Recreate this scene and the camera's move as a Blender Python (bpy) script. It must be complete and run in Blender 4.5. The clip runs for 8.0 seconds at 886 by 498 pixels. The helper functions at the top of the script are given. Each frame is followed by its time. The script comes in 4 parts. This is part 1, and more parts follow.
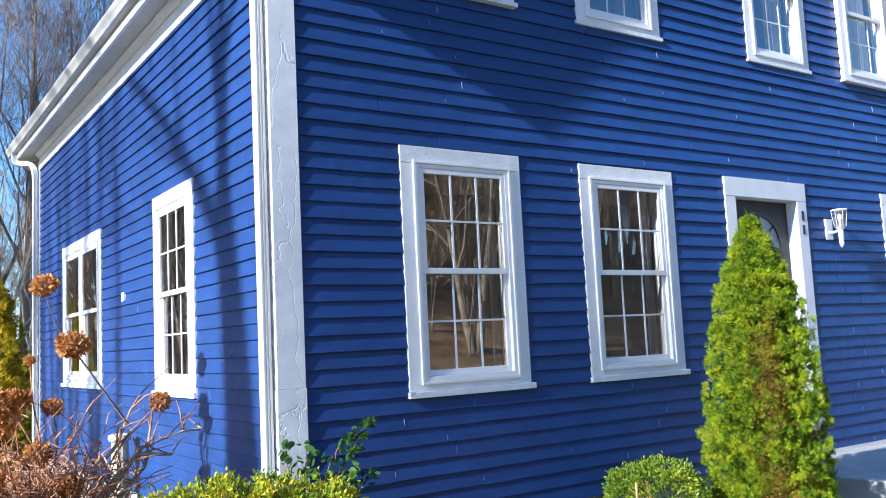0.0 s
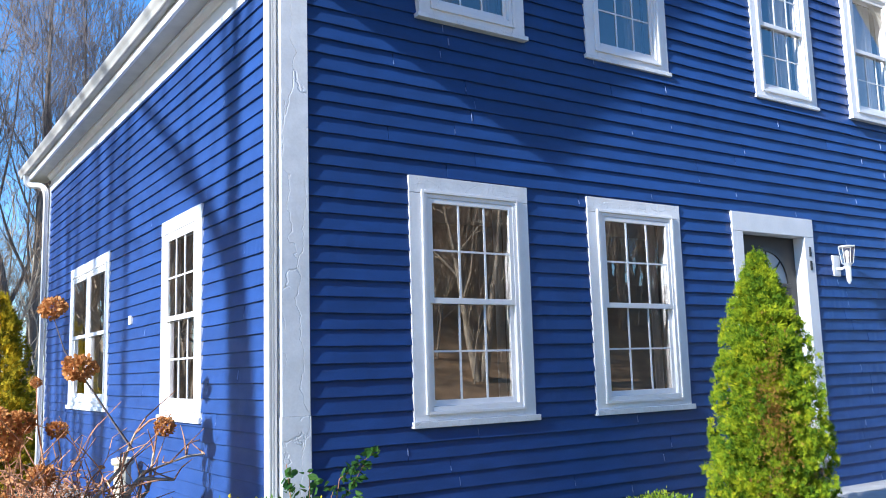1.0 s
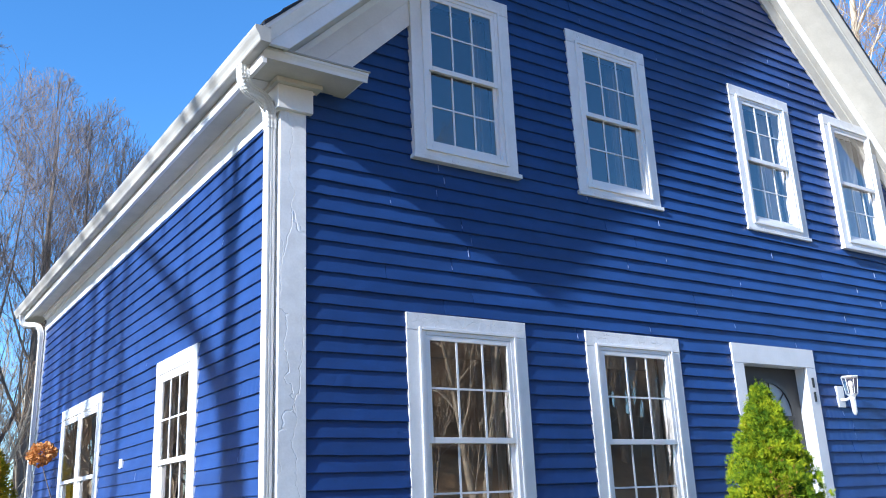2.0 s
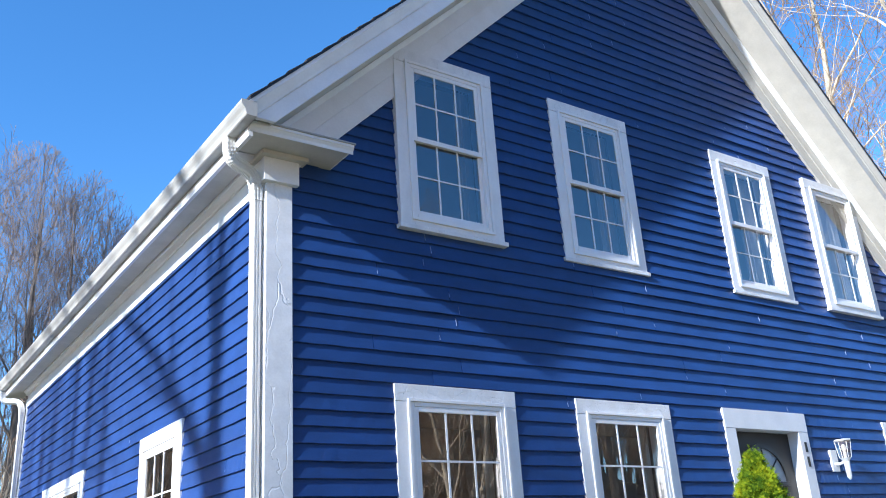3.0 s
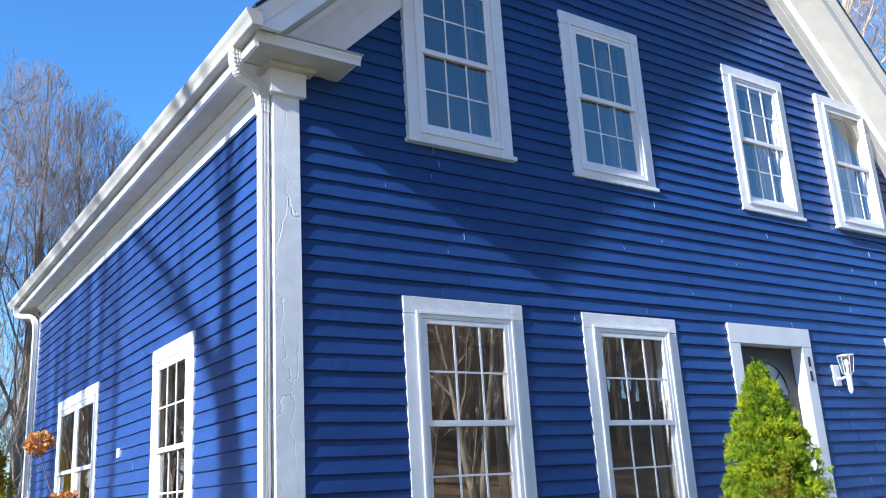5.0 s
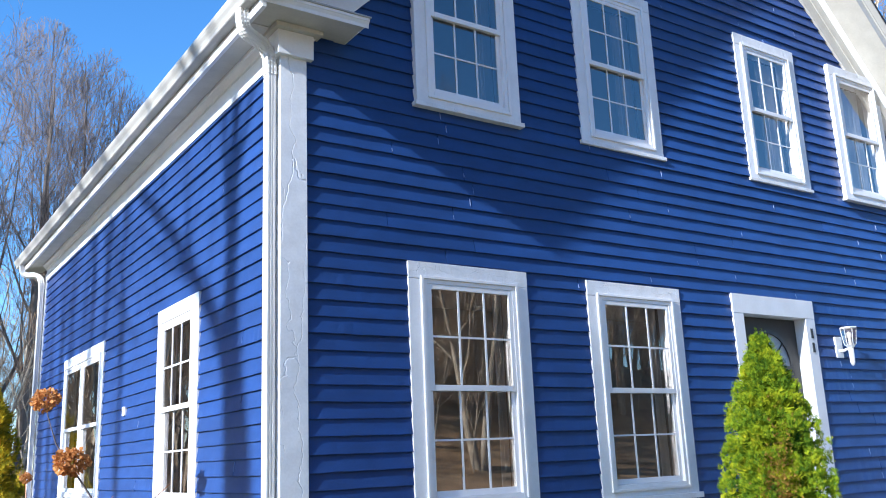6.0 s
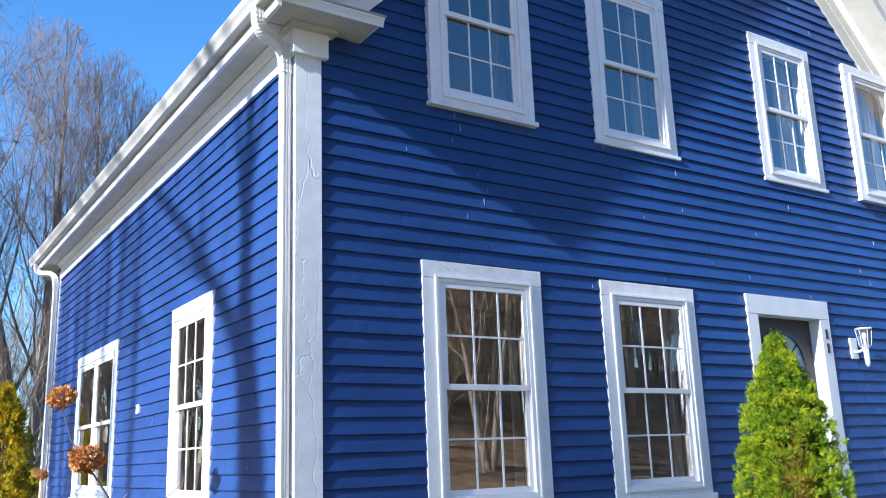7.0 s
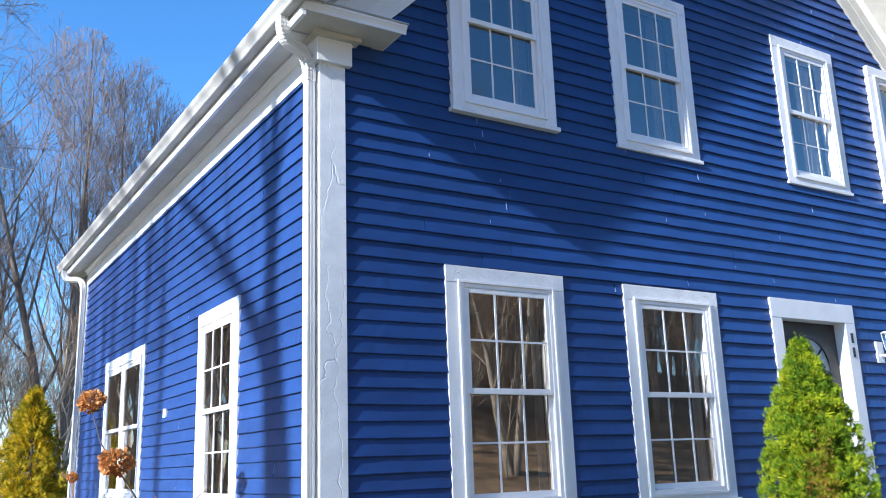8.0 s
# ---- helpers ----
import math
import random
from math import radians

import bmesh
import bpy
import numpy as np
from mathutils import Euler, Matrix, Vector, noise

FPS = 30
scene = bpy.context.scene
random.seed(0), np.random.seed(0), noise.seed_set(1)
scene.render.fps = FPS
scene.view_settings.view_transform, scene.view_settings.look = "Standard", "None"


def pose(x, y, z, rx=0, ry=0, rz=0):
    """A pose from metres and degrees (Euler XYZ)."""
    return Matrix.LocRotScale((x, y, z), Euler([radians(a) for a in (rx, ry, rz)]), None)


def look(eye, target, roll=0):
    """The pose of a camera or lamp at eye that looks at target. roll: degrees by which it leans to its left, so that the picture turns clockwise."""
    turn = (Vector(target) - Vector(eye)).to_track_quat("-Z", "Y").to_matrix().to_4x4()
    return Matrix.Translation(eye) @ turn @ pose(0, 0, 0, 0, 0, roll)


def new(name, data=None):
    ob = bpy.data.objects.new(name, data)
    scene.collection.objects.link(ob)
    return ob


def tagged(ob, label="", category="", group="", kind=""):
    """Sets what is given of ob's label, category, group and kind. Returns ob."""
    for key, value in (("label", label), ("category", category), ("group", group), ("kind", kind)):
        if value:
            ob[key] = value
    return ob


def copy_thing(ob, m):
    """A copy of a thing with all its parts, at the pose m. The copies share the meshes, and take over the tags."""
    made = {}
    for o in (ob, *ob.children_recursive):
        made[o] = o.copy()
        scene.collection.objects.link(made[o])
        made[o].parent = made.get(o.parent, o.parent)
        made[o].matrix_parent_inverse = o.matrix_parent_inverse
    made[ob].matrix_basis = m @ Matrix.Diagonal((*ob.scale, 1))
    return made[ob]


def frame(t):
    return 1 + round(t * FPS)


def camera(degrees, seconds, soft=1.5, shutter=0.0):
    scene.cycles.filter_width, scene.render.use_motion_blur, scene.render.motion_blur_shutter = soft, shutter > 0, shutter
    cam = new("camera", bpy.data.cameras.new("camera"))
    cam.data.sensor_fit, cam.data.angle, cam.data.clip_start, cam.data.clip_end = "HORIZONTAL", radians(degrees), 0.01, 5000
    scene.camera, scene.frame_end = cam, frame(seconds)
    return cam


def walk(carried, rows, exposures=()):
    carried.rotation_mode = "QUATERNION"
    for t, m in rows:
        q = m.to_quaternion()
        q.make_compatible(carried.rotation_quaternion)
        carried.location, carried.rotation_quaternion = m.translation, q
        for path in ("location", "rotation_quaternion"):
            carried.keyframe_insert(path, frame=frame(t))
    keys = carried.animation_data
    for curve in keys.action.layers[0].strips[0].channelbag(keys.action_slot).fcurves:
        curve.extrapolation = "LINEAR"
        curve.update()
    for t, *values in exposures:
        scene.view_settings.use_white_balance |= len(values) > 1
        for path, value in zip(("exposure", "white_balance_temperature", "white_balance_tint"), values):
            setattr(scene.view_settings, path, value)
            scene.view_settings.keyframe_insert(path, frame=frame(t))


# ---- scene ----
cam = camera(53.5, 8.0, soft=1.0)
PATH = [
    (0, (-2.109, -4.853, 1.307), (-0.989, -3.21, 1.518), -2.8),
    (0.5, (-2.112, -4.863, 1.311), (-1.0, -3.215, 1.535), -2.0),
    (1, (-2.124, -4.871, 1.323), (-1.019, -3.227, 1.596), -1.7),
    (1.5, (-2.117, -4.875, 1.335), (-1.024, -3.255, 1.757), -2.2),
    (2, (-2.124, -4.857, 1.362), (-1.038, -3.275, 1.926), -2.6),
    (3.5, (-2.12, -4.848, 1.391), (-1.029, -3.336, 2.112), -4.1),
    (4, (-2.118, -4.847, 1.374), (-1.031, -3.332, 2.096), -4.2),
    (4.5, (-2.125, -4.846, 1.351), (-1.031, -3.295, 1.98), -3.9),
    (5, (-2.122, -4.824, 1.334), (-1.021, -3.243, 1.872), -3.5),
    (6.5, (-2.134, -4.821, 1.332), (-1.04, -3.211, 1.79), -2.1),
    (7, (-2.145, -4.806, 1.328), (-1.065, -3.188, 1.792), -2.1),
    (7.5, (-2.149, -4.81, 1.321), (-1.089, -3.182, 1.795), -2.1),
    (8, (-2.177, -4.835, 1.321), (-1.139, -3.193, 1.797), -2.0),
]
walk(cam, [(t, look(eye, target, roll)) for t, eye, target, roll in PATH], [(0, 1.30, 5850, 10), (8, 1.30, 5850, 10)])

# ---- world, sun ----
SUN = Vector((2.55, 0.40, -1.34)).normalized()
world = bpy.data.worlds.new("sky")
scene.world = world
world.use_nodes = True
wn = world.node_tree.nodes
sky = wn.new("ShaderNodeTexSky")
sky.sky_type, sky.sun_disc = "NISHITA", False
sky.sun_elevation = math.asin(-SUN.z)
sky.sun_rotation = math.atan2(-SUN.x, -SUN.y)
sky.air_density, sky.dust_density, sky.ozone_density = 1.0, 0.0, 4.0
wn["Background"].inputs[1].default_value = 0.116
clear = wn.new("ShaderNodeHueSaturation")
clear.inputs["Saturation"].default_value = 1.18
world.node_tree.links.new(sky.outputs[0], clear.inputs["Color"])
world.node_tree.links.new(clear.outputs[0], wn["Background"].inputs[0])
sun = new("sun", bpy.data.lights.new("sun", "SUN"))
sun.data.energy, sun.data.angle, sun.data.color = 5.0, radians(0.9), (1.0, 0.95, 0.87)
sun.matrix_world = look((-25, -4, 14), Vector((-25, -4, 14)) + SUN)

# ---- materials ----


def material(name, colour, rough=0.6, metal=0.0, vary=0.12, scale=6.0, bump=0.15, fine=120.0, tint=None, piece=0.0, island=0.0, spec=0.5, stretch=(1, 1, 1), depth=0.004):
    """Paint, wood or stone with a coarse and a fine variation and a fine relief."""
    m = bpy.data.materials.new(name)
    m.use_nodes = True
    n, l = m.node_tree.nodes, m.node_tree.links
    b = n["Principled BSDF"]
    geo = n.new("ShaderNodeNewGeometry")
    mp = n.new("ShaderNodeMapping")
    mp.inputs["Scale"].default_value = stretch
    l.new(geo.outputs["Position"], mp.inputs[0])
    big, small = n.new("ShaderNodeTexNoise"), n.new("ShaderNodeTexNoise")
    big.inputs["Scale"].default_value, small.inputs["Scale"].default_value = scale, fine
    big.inputs["Detail"].default_value, small.inputs["Detail"].default_value = 5, 3
    for x in (big, small):
        l.new(mp.outputs[0], x.inputs["Vector"])
    ramp = n.new("ShaderNodeMix")
    ramp.data_type = "RGBA"
    c = Vector(colour)
    other = Vector(tint) if tint else c * (1 - 2.2 * vary)
    ramp.inputs[6].default_value = (*(c * (1 + vary)), 1)
    ramp.inputs[7].default_value = (*other, 1)
    spread = n.new("ShaderNodeMapRange")
    spread.inputs[1].default_value, spread.inputs[2].default_value = 0.32, 0.68
    mixn = n.new("ShaderNodeMath")
    mixn.operation = "MULTIPLY_ADD"
    mixn.inputs[1].default_value = 0.3
    l.new(small.outputs[0], mixn.inputs[0])
    low = n.new("ShaderNodeMath")
    low.operation = "MULTIPLY"
    low.inputs[1].default_value = 0.7
    l.new(big.outputs[0], low.inputs[0])
    l.new(low.outputs[0], mixn.inputs[2])
    l.new(mixn.outputs[0], spread.inputs[0])
    l.new(spread.outputs[0], ramp.inputs[0])
    out = ramp.outputs[2]
    if piece or island:
        hsv = n.new("ShaderNodeHueSaturation")
        rnd = n.new("ShaderNodeMapRange")
        amount = piece or island
        rnd.inputs[3].default_value, rnd.inputs[4].default_value = 1 - amount, 1 + amount
        if piece:
            info = n.new("ShaderNodeObjectInfo")
            l.new(info.outputs["Random"], rnd.inputs[0])
        else:
            l.new(geo.outputs["Random Per Island"], rnd.inputs[0])
        l.new(rnd.outputs[0], hsv.inputs["Value"])
        l.new(out, hsv.inputs["Color"])
        out = hsv.outputs[0]
    l.new(out, b.inputs["Base Color"])
    b.inputs["Metallic"].default_value = metal
    b.inputs["Specular IOR Level"].default_value = spec
    rr = n.new("ShaderNodeMapRange")
    rr.inputs[3].default_value, rr.inputs[4].default_value = rough - 0.08, min(1, rough + 0.08)
    l.new(big.outputs[0], rr.inputs[0])
    l.new(rr.outputs[0], b.inputs["Roughness"])
    if bump:
        bp = n.new("ShaderNodeBump")
        bp.inputs["Strength"].default_value, bp.inputs["Distance"].default_value = bump, depth
        l.new(mixn.outputs[0], bp.inputs["Height"])
        l.new(bp.outputs[0], b.inputs["Normal"])
    return m


def cracked(m, scale, strength, width=0.03, warp=0.25, stretch=(1, 1, 0.35)):
    """Adds old paint's cracks and flaked edges to a painted material, as relief."""
    n, l = m.node_tree.nodes, m.node_tree.links
    b = n["Principled BSDF"]
    geo = n.new("ShaderNodeNewGeometry")
    wob = n.new("ShaderNodeTexNoise")
    wob.inputs["Scale"].default_value, wob.inputs["Detail"].default_value = 7, 4
    l.new(geo.outputs["Position"], wob.inputs["Vector"])
    add = n.new("ShaderNodeVectorMath")
    add.operation = "MULTIPLY_ADD"
    add.inputs[1].default_value = (warp, warp, warp)
    l.new(wob.outputs[1], add.inputs[0])
    l.new(geo.outputs["Position"], add.inputs[2])
    tall = n.new("ShaderNodeVectorMath")
    tall.operation = "MULTIPLY"
    tall.inputs[1].default_value = stretch
    l.new(add.outputs[0], tall.inputs[0])
    add = tall
    vor = n.new("ShaderNodeTexVoronoi")
    vor.feature = "DISTANCE_TO_EDGE"
    vor.inputs["Scale"].default_value = scale
    l.new(add.outputs[0], vor.inputs["Vector"])
    edge = n.new("ShaderNodeMapRange")
    edge.inputs[2].default_value = width
    l.new(vor.outputs["Distance"], edge.inputs[0])
    cell = n.new("ShaderNodeTexVoronoi")
    cell.inputs["Scale"].default_value = scale
    l.new(add.outputs[0], cell.inputs["Vector"])
    sep = n.new("ShaderNodeMath")
    sep.operation = "MULTIPLY_ADD"
    sep.inputs[1].default_value = 0.8
    l.new(cell.outputs["Color"], sep.inputs[0])
    l.new(edge.outputs[0], sep.inputs[2])
    bp = n.new("ShaderNodeBump")
    bp.inputs["Strength"].default_value, bp.inputs["Distance"].default_value = strength, 0.003
    l.new(sep.outputs[0], bp.inputs["Height"])
    old = b.inputs["Normal"].links[0].from_socket
    l.new(old, bp.inputs["Normal"])
    l.new(bp.outputs[0], b.inputs["Normal"])
    return m


def leafy(name, colours, rough=0.5, through_light=0.35):
    """Leaves whose colour differs from one to the next; light passes through them."""
    m = bpy.data.materials.new(name)
    m.use_nodes = True
    n, l = m.node_tree.nodes, m.node_tree.links
    b = n["Principled BSDF"]
    geo = n.new("ShaderNodeNewGeometry")
    ramp = n.new("ShaderNodeValToRGB")
    ramp.color_ramp.elements.remove(ramp.color_ramp.elements[1])
    for i, c in enumerate(colours):
        e = ramp.color_ramp.elements[0] if i == 0 else ramp.color_ramp.elements.new(i / max(1, len(colours) - 1))
        e.position, e.color = i / max(1, len(colours) - 1), (*c, 1)
    patch = n.new("ShaderNodeTexNoise")
    patch.inputs["Scale"].default_value, patch.inputs["Detail"].default_value = 7, 3
    l.new(geo.outputs["Position"], patch.inputs["Vector"])
    mix = n.new("ShaderNodeMath")
    mix.operation = "MULTIPLY_ADD"
    mix.inputs[1].default_value = 0.45
    l.new(geo.outputs["Random Per Island"], mix.inputs[0])
    sc = n.new("ShaderNodeMapRange")
    sc.inputs[1].default_value, sc.inputs[2].default_value = 0.3, 0.7
    sc.inputs[3].default_value, sc.inputs[4].default_value = 0.0, 0.55
    l.new(patch.outputs[0], sc.inputs[0])
    l.new(sc.outputs[0], mix.inputs[2])
    l.new(mix.outputs[0], ramp.inputs[0])
    l.new(ramp.outputs[0], b.inputs["Base Color"])
    b.inputs["Roughness"].default_value = rough
    b.inputs["Specular IOR Level"].default_value = 0.25
    tr = n.new("ShaderNodeBsdfTranslucent")
    l.new(ramp.outputs[0], tr.inputs["Color"])
    ms = n.new("ShaderNodeMixShader")
    ms.inputs[0].default_value = through_light
    l.new(b.outputs[0], ms.inputs[1])
    l.new(tr.outputs[0], ms.inputs[2])
    l.new(ms.outputs[0], n["Material Output"].inputs[0])
    return m


def glassy(name, ior, tint):
    """A clear pane: it mirrors by Fresnel and lets the rest through."""
    m = bpy.data.materials.new(name)
    m.use_nodes = True
    n, l = m.node_tree.nodes, m.node_tree.links
    n.remove(n["Principled BSDF"])
    fr = n.new("ShaderNodeFresnel")
    fr.inputs[0].default_value = ior
    tr, gl = n.new("ShaderNodeBsdfTransparent"), n.new("ShaderNodeBsdfGlossy")
    tr.inputs[0].default_value = (*tint, 1)
    gl.inputs["Roughness"].default_value = 0.004
    gl.inputs["Color"].default_value = (1.0, 0.97, 0.96, 1)
    wav = n.new("ShaderNodeTexNoise")
    wav.inputs["Scale"].default_value = 2.6
    geo = n.new("ShaderNodeNewGeometry")
    l.new(geo.outputs["Position"], wav.inputs["Vector"])
    bp = n.new("ShaderNodeBump")
    bp.inputs["Strength"].default_value, bp.inputs["Distance"].default_value = 0.008, 0.02
    l.new(wav.outputs[0], bp.inputs["Height"])
    l.new(bp.outputs[0], gl.inputs["Normal"])
    ms = n.new("ShaderNodeMixShader")
    l.new(fr.outputs[0], ms.inputs[0])
    l.new(tr.outputs[0], ms.inputs[1])
    l.new(gl.outputs[0], ms.inputs[2])
    l.new(ms.outputs[0], n["Material Output"].inputs[0])
    return m


BLUE = material("blue_house_paint", (0.0165, 0.0550, 0.205), rough=0.46, spec=0.34, vary=0.10, scale=3.0, bump=0.35, fine=45, piece=0.07, stretch=(1, 1, 3), depth=0.003)
BLUE.node_tree.nodes["Principled BSDF"].inputs["Diffuse Roughness"].default_value = 0.8
# Trim white dimmed and warmed; shade and sun warmth put into its colour.
DIMWHITE = material("dimmed_cream_white_paint", (0.56, 0.54, 0.49), rough=0.55, vary=0.06, scale=6, bump=0.3, fine=55)
WHITE = material("white_trim_paint", (0.77, 0.785, 0.81), rough=0.45, vary=0.04, scale=5, bump=0.2, fine=60)
OLDWHITE = cracked(material("old_white_paint", (0.75, 0.765, 0.79), rough=0.55, vary=0.06, scale=9, bump=0.35, fine=70), 7, 0.85, 0.018, 0.14, (1, 1, 0.14))
HEADPAINT = cracked(material("crazed_white_paint", (0.75, 0.765, 0.79), rough=0.55, vary=0.06, scale=9, bump=0.35, fine=70), 11, 0.8, 0.03, 0.2, (1, 1, 1.3))
VINYL = material("white_vinyl", (0.80, 0.80, 0.81), rough=0.32, vary=0.02, bump=0.03)
GRILLE = material("window_grille_vinyl", (0.72, 0.73, 0.75), rough=0.4, vary=0.04, bump=0.03)
# Enamel white with shade put into its colour, toning down the sunlit gutter.
DIMALU = material("dimmed_white_aluminium", (0.39, 0.385, 0.365), rough=0.42, vary=0.07, scale=4, bump=0.08)
SPOUT = material("white_downspout_enamel", (0.68, 0.68, 0.67), rough=0.4, vary=0.05, scale=4, bump=0.06)
GLASS = glassy("window_glass", 2.55, (0.80, 0.80, 0.82))
CLEAR = glassy("lantern_glass", 2.4, (0.80, 0.80, 0.78))
DOORPAINT = material("dark_grey_door_paint", (0.019, 0.020, 0.022), rough=0.55, vary=0.06, bump=0.05)
FROST = material("frosted_pane", (0.30, 0.33, 0.37), rough=0.25, vary=0.05, bump=0.05)
BLACK = material("black_metal", (0.015, 0.016, 0.018), rough=0.4, vary=0.1, bump=0.05)
SHINGLE = material("dark_roof_shingle", (0.045, 0.045, 0.05), rough=0.9, vary=0.25, scale=14, bump=0.6, fine=300, island=0.25)
STONE = material("grey_foundation_stone", (0.30, 0.28, 0.26), rough=0.9, vary=0.2, scale=8, bump=0.8, fine=60)
CONCRETE = material("pale_concrete", (0.46, 0.46, 0.46), rough=0.85, vary=0.10, scale=5, bump=0.4, fine=90)
# Rooms' dimness put into the plaster's colour, to look unlit behind the panes.
DARKPLASTER = material("darkened_room_plaster", (0.17, 0.14, 0.115), rough=0.9, vary=0.05, bump=0.1)
CURTAIN = material("pale_curtain_cloth", (0.72, 0.74, 0.76), rough=0.9, vary=0.05, scale=8, bump=0.2)
BARK = material("grey_brown_bark", (0.20, 0.168, 0.14), rough=0.9, vary=0.25, scale=5, bump=0.9, fine=40, stretch=(3, 3, 0.6), depth=0.02)
PALEBARK = material("pale_bark", (0.50, 0.42, 0.31), rough=0.9, vary=0.25, scale=4, bump=0.8, fine=40, depth=0.02)
TWIG = material("red_brown_twig", (0.185, 0.15, 0.142), rough=0.9, vary=0.2, bump=0)
PALETWIG = material("pale_twig", (0.28, 0.185, 0.11), rough=0.9, vary=0.2, bump=0)
CANE = material("hydrangea_cane", (0.52, 0.25, 0.13), rough=0.8, vary=0.3, scale=12, bump=0.4, fine=90, island=0.25)
PALECANE = material("old_hydrangea_stem", (0.50, 0.38, 0.26), rough=0.85, vary=0.25, scale=14, bump=0.5, fine=80)
LITTER = material("leaf_litter", (0.50, 0.32, 0.175), rough=0.95, vary=0.3, scale=1.6, bump=0.9, fine=30, tint=(0.17, 0.115, 0.06), depth=0.03)
GRASS = material("thin_winter_grass", (0.085, 0.088, 0.055), rough=0.95, vary=0.25, scale=1.6, bump=0.9, fine=30, tint=(0.055, 0.06, 0.03), depth=0.03)
FENCEWOOD = material("fence_wood", (0.42, 0.27, 0.13), rough=0.8, vary=0.15, bump=0.3)
CREAM = material("weathered_cream_paint", (0.60, 0.54, 0.40), rough=0.75, vary=0.15, scale=14, bump=0.4, piece=0.05)
CAULK = material("pale_blue_caulk", (0.22, 0.29, 0.52), rough=0.5, vary=0.2, bump=0.2)
CEDAR = leafy("arborvitae_leaf", [(0.016, 0.055, 0.006), (0.06, 0.14, 0.007), (0.19, 0.285, 0.009), (0.375, 0.425, 0.011), (0.48, 0.44, 0.015)], 0.8)
CEDARBROWN = leafy("dead_arborvitae_leaf", [(0.20, 0.11, 0.03), (0.36, 0.20, 0.05), (0.34, 0.27, 0.05)])
GOLDCEDAR = leafy("golden_arborvitae_leaf", [(0.025, 0.06, 0.010), (0.22, 0.21, 0.012), (0.62, 0.45, 0.016), (0.80, 0.52, 0.025)], 0.8)
BOX = leafy("boxwood_leaf", [(0.035, 0.09, 0.012), (0.12, 0.21, 0.018), (0.26, 0.34, 0.03), (0.42, 0.44, 0.05)], 0.35)
EUON = leafy("variegated_leaf", [(0.03, 0.09, 0.015), (0.09, 0.18, 0.02), (0.32, 0.36, 0.025), (0.62, 0.50, 0.03), (0.66, 0.50, 0.05)], 0.3)
VINE = leafy("green_vine_leaf", [(0.025, 0.08, 0.02), (0.07, 0.18, 0.035), (0.16, 0.30, 0.07)], 0.3)
PETAL = leafy("dried_petal", [(0.22, 0.08, 0.028), (0.42, 0.18, 0.055), (0.62, 0.30, 0.10), (0.55, 0.31, 0.15)], 0.8)
DEADLEAF = leafy("dead_leaf", [(0.36, 0.15, 0.06), (0.55, 0.27, 0.11), (0.48, 0.25, 0.13)], 0.8)

# ---- mesh helpers ----


def mesh(name, bm, mat):
    me = bpy.data.meshes.new(name)
    bmesh.ops.recalc_face_normals(bm, faces=bm.faces)
    bm.to_mesh(me)
    bm.free()
    me.materials.append(mat)
    return me


def part(name, bm, mat, parent=None, label=""):
    """One mesh object, under a thing or a part."""
    ob = new(name, mesh(name, bm, mat))
    ob.parent = parent
    return tagged(ob, label)


def thing(name, label, category, group="", kind="", at=(0, 0, 0)):
    ob = new(name)
    ob.empty_display_size = 0.1
    ob.location = at
    return tagged(ob, label, category, group, kind)


def box(bm, x0, x1, y0, y1, z0, z1, bevel=0.0):
    made = bmesh.ops.create_cube(bm, size=1, matrix=Matrix.Translation(((x0 + x1) / 2, (y0 + y1) / 2, (z0 + z1) / 2)) @ Matrix.Diagonal((abs(x1 - x0), abs(y1 - y0), abs(z1 - z0), 1)))
    if bevel:
        edges = {e for v in made["verts"] for e in v.link_edges}
        bmesh.ops.bevel(bm, geom=list(edges), offset=bevel, segments=2, affect="EDGES", profile=0.6)
    return bm


def boxed(*a, bevel=0.0):
    return box(bmesh.new(), *a, bevel=bevel)


def prism(bm, outline, along):
    """An outline of points, pushed along a vector into a solid."""
    low = [bm.verts.new(p) for p in outline]
    high = [bm.verts.new(Vector(p) + Vector(along)) for p in outline]
    bm.faces.new(low)
    bm.faces.new(high[::-1])
    for i in range(len(low)):
        j = (i + 1) % len(low)
        bm.faces.new((low[j], low[i], high[i], high[j]))
    return bm


def tube(bm, points, radii, sides=6):
    """A round bar along points, tapering through radii."""
    rings = []
    for i, p in enumerate(points):
        p = Vector(p)
        d = (Vector(points[min(i + 1, len(points) - 1)]) - Vector(points[max(i - 1, 0)])).normalized()
        a = d.orthogonal().normalized()
        b = d.cross(a)
        r = radii[i] if isinstance(radii, (list, tuple)) else radii
        rings.append([bm.verts.new(p + r * (math.cos(k * math.tau / sides) * a + math.sin(k * math.tau / sides) * b)) for k in range(sides)])
    for r0, r1 in zip(rings, rings[1:]):
        shift = min(range(sides), key=lambda s: (r0[0].co - r1[s].co).length)
        for k in range(sides):
            bm.faces.new((r0[k], r0[(k + 1) % sides], r1[(k + 1 + shift) % sides], r1[(k + shift) % sides]))
    bm.faces.new(rings[0][::-1])
    bm.faces.new(rings[-1])
    return bm


def raw(name, verts, faces, mat, parent=None, label=""):
    me = bpy.data.meshes.new(name)
    me.from_pydata(verts, [], faces)
    me.materials.append(mat)
    ob = new(name, me)
    ob.parent = parent
    return tagged(ob, label)


# ---- ground ----


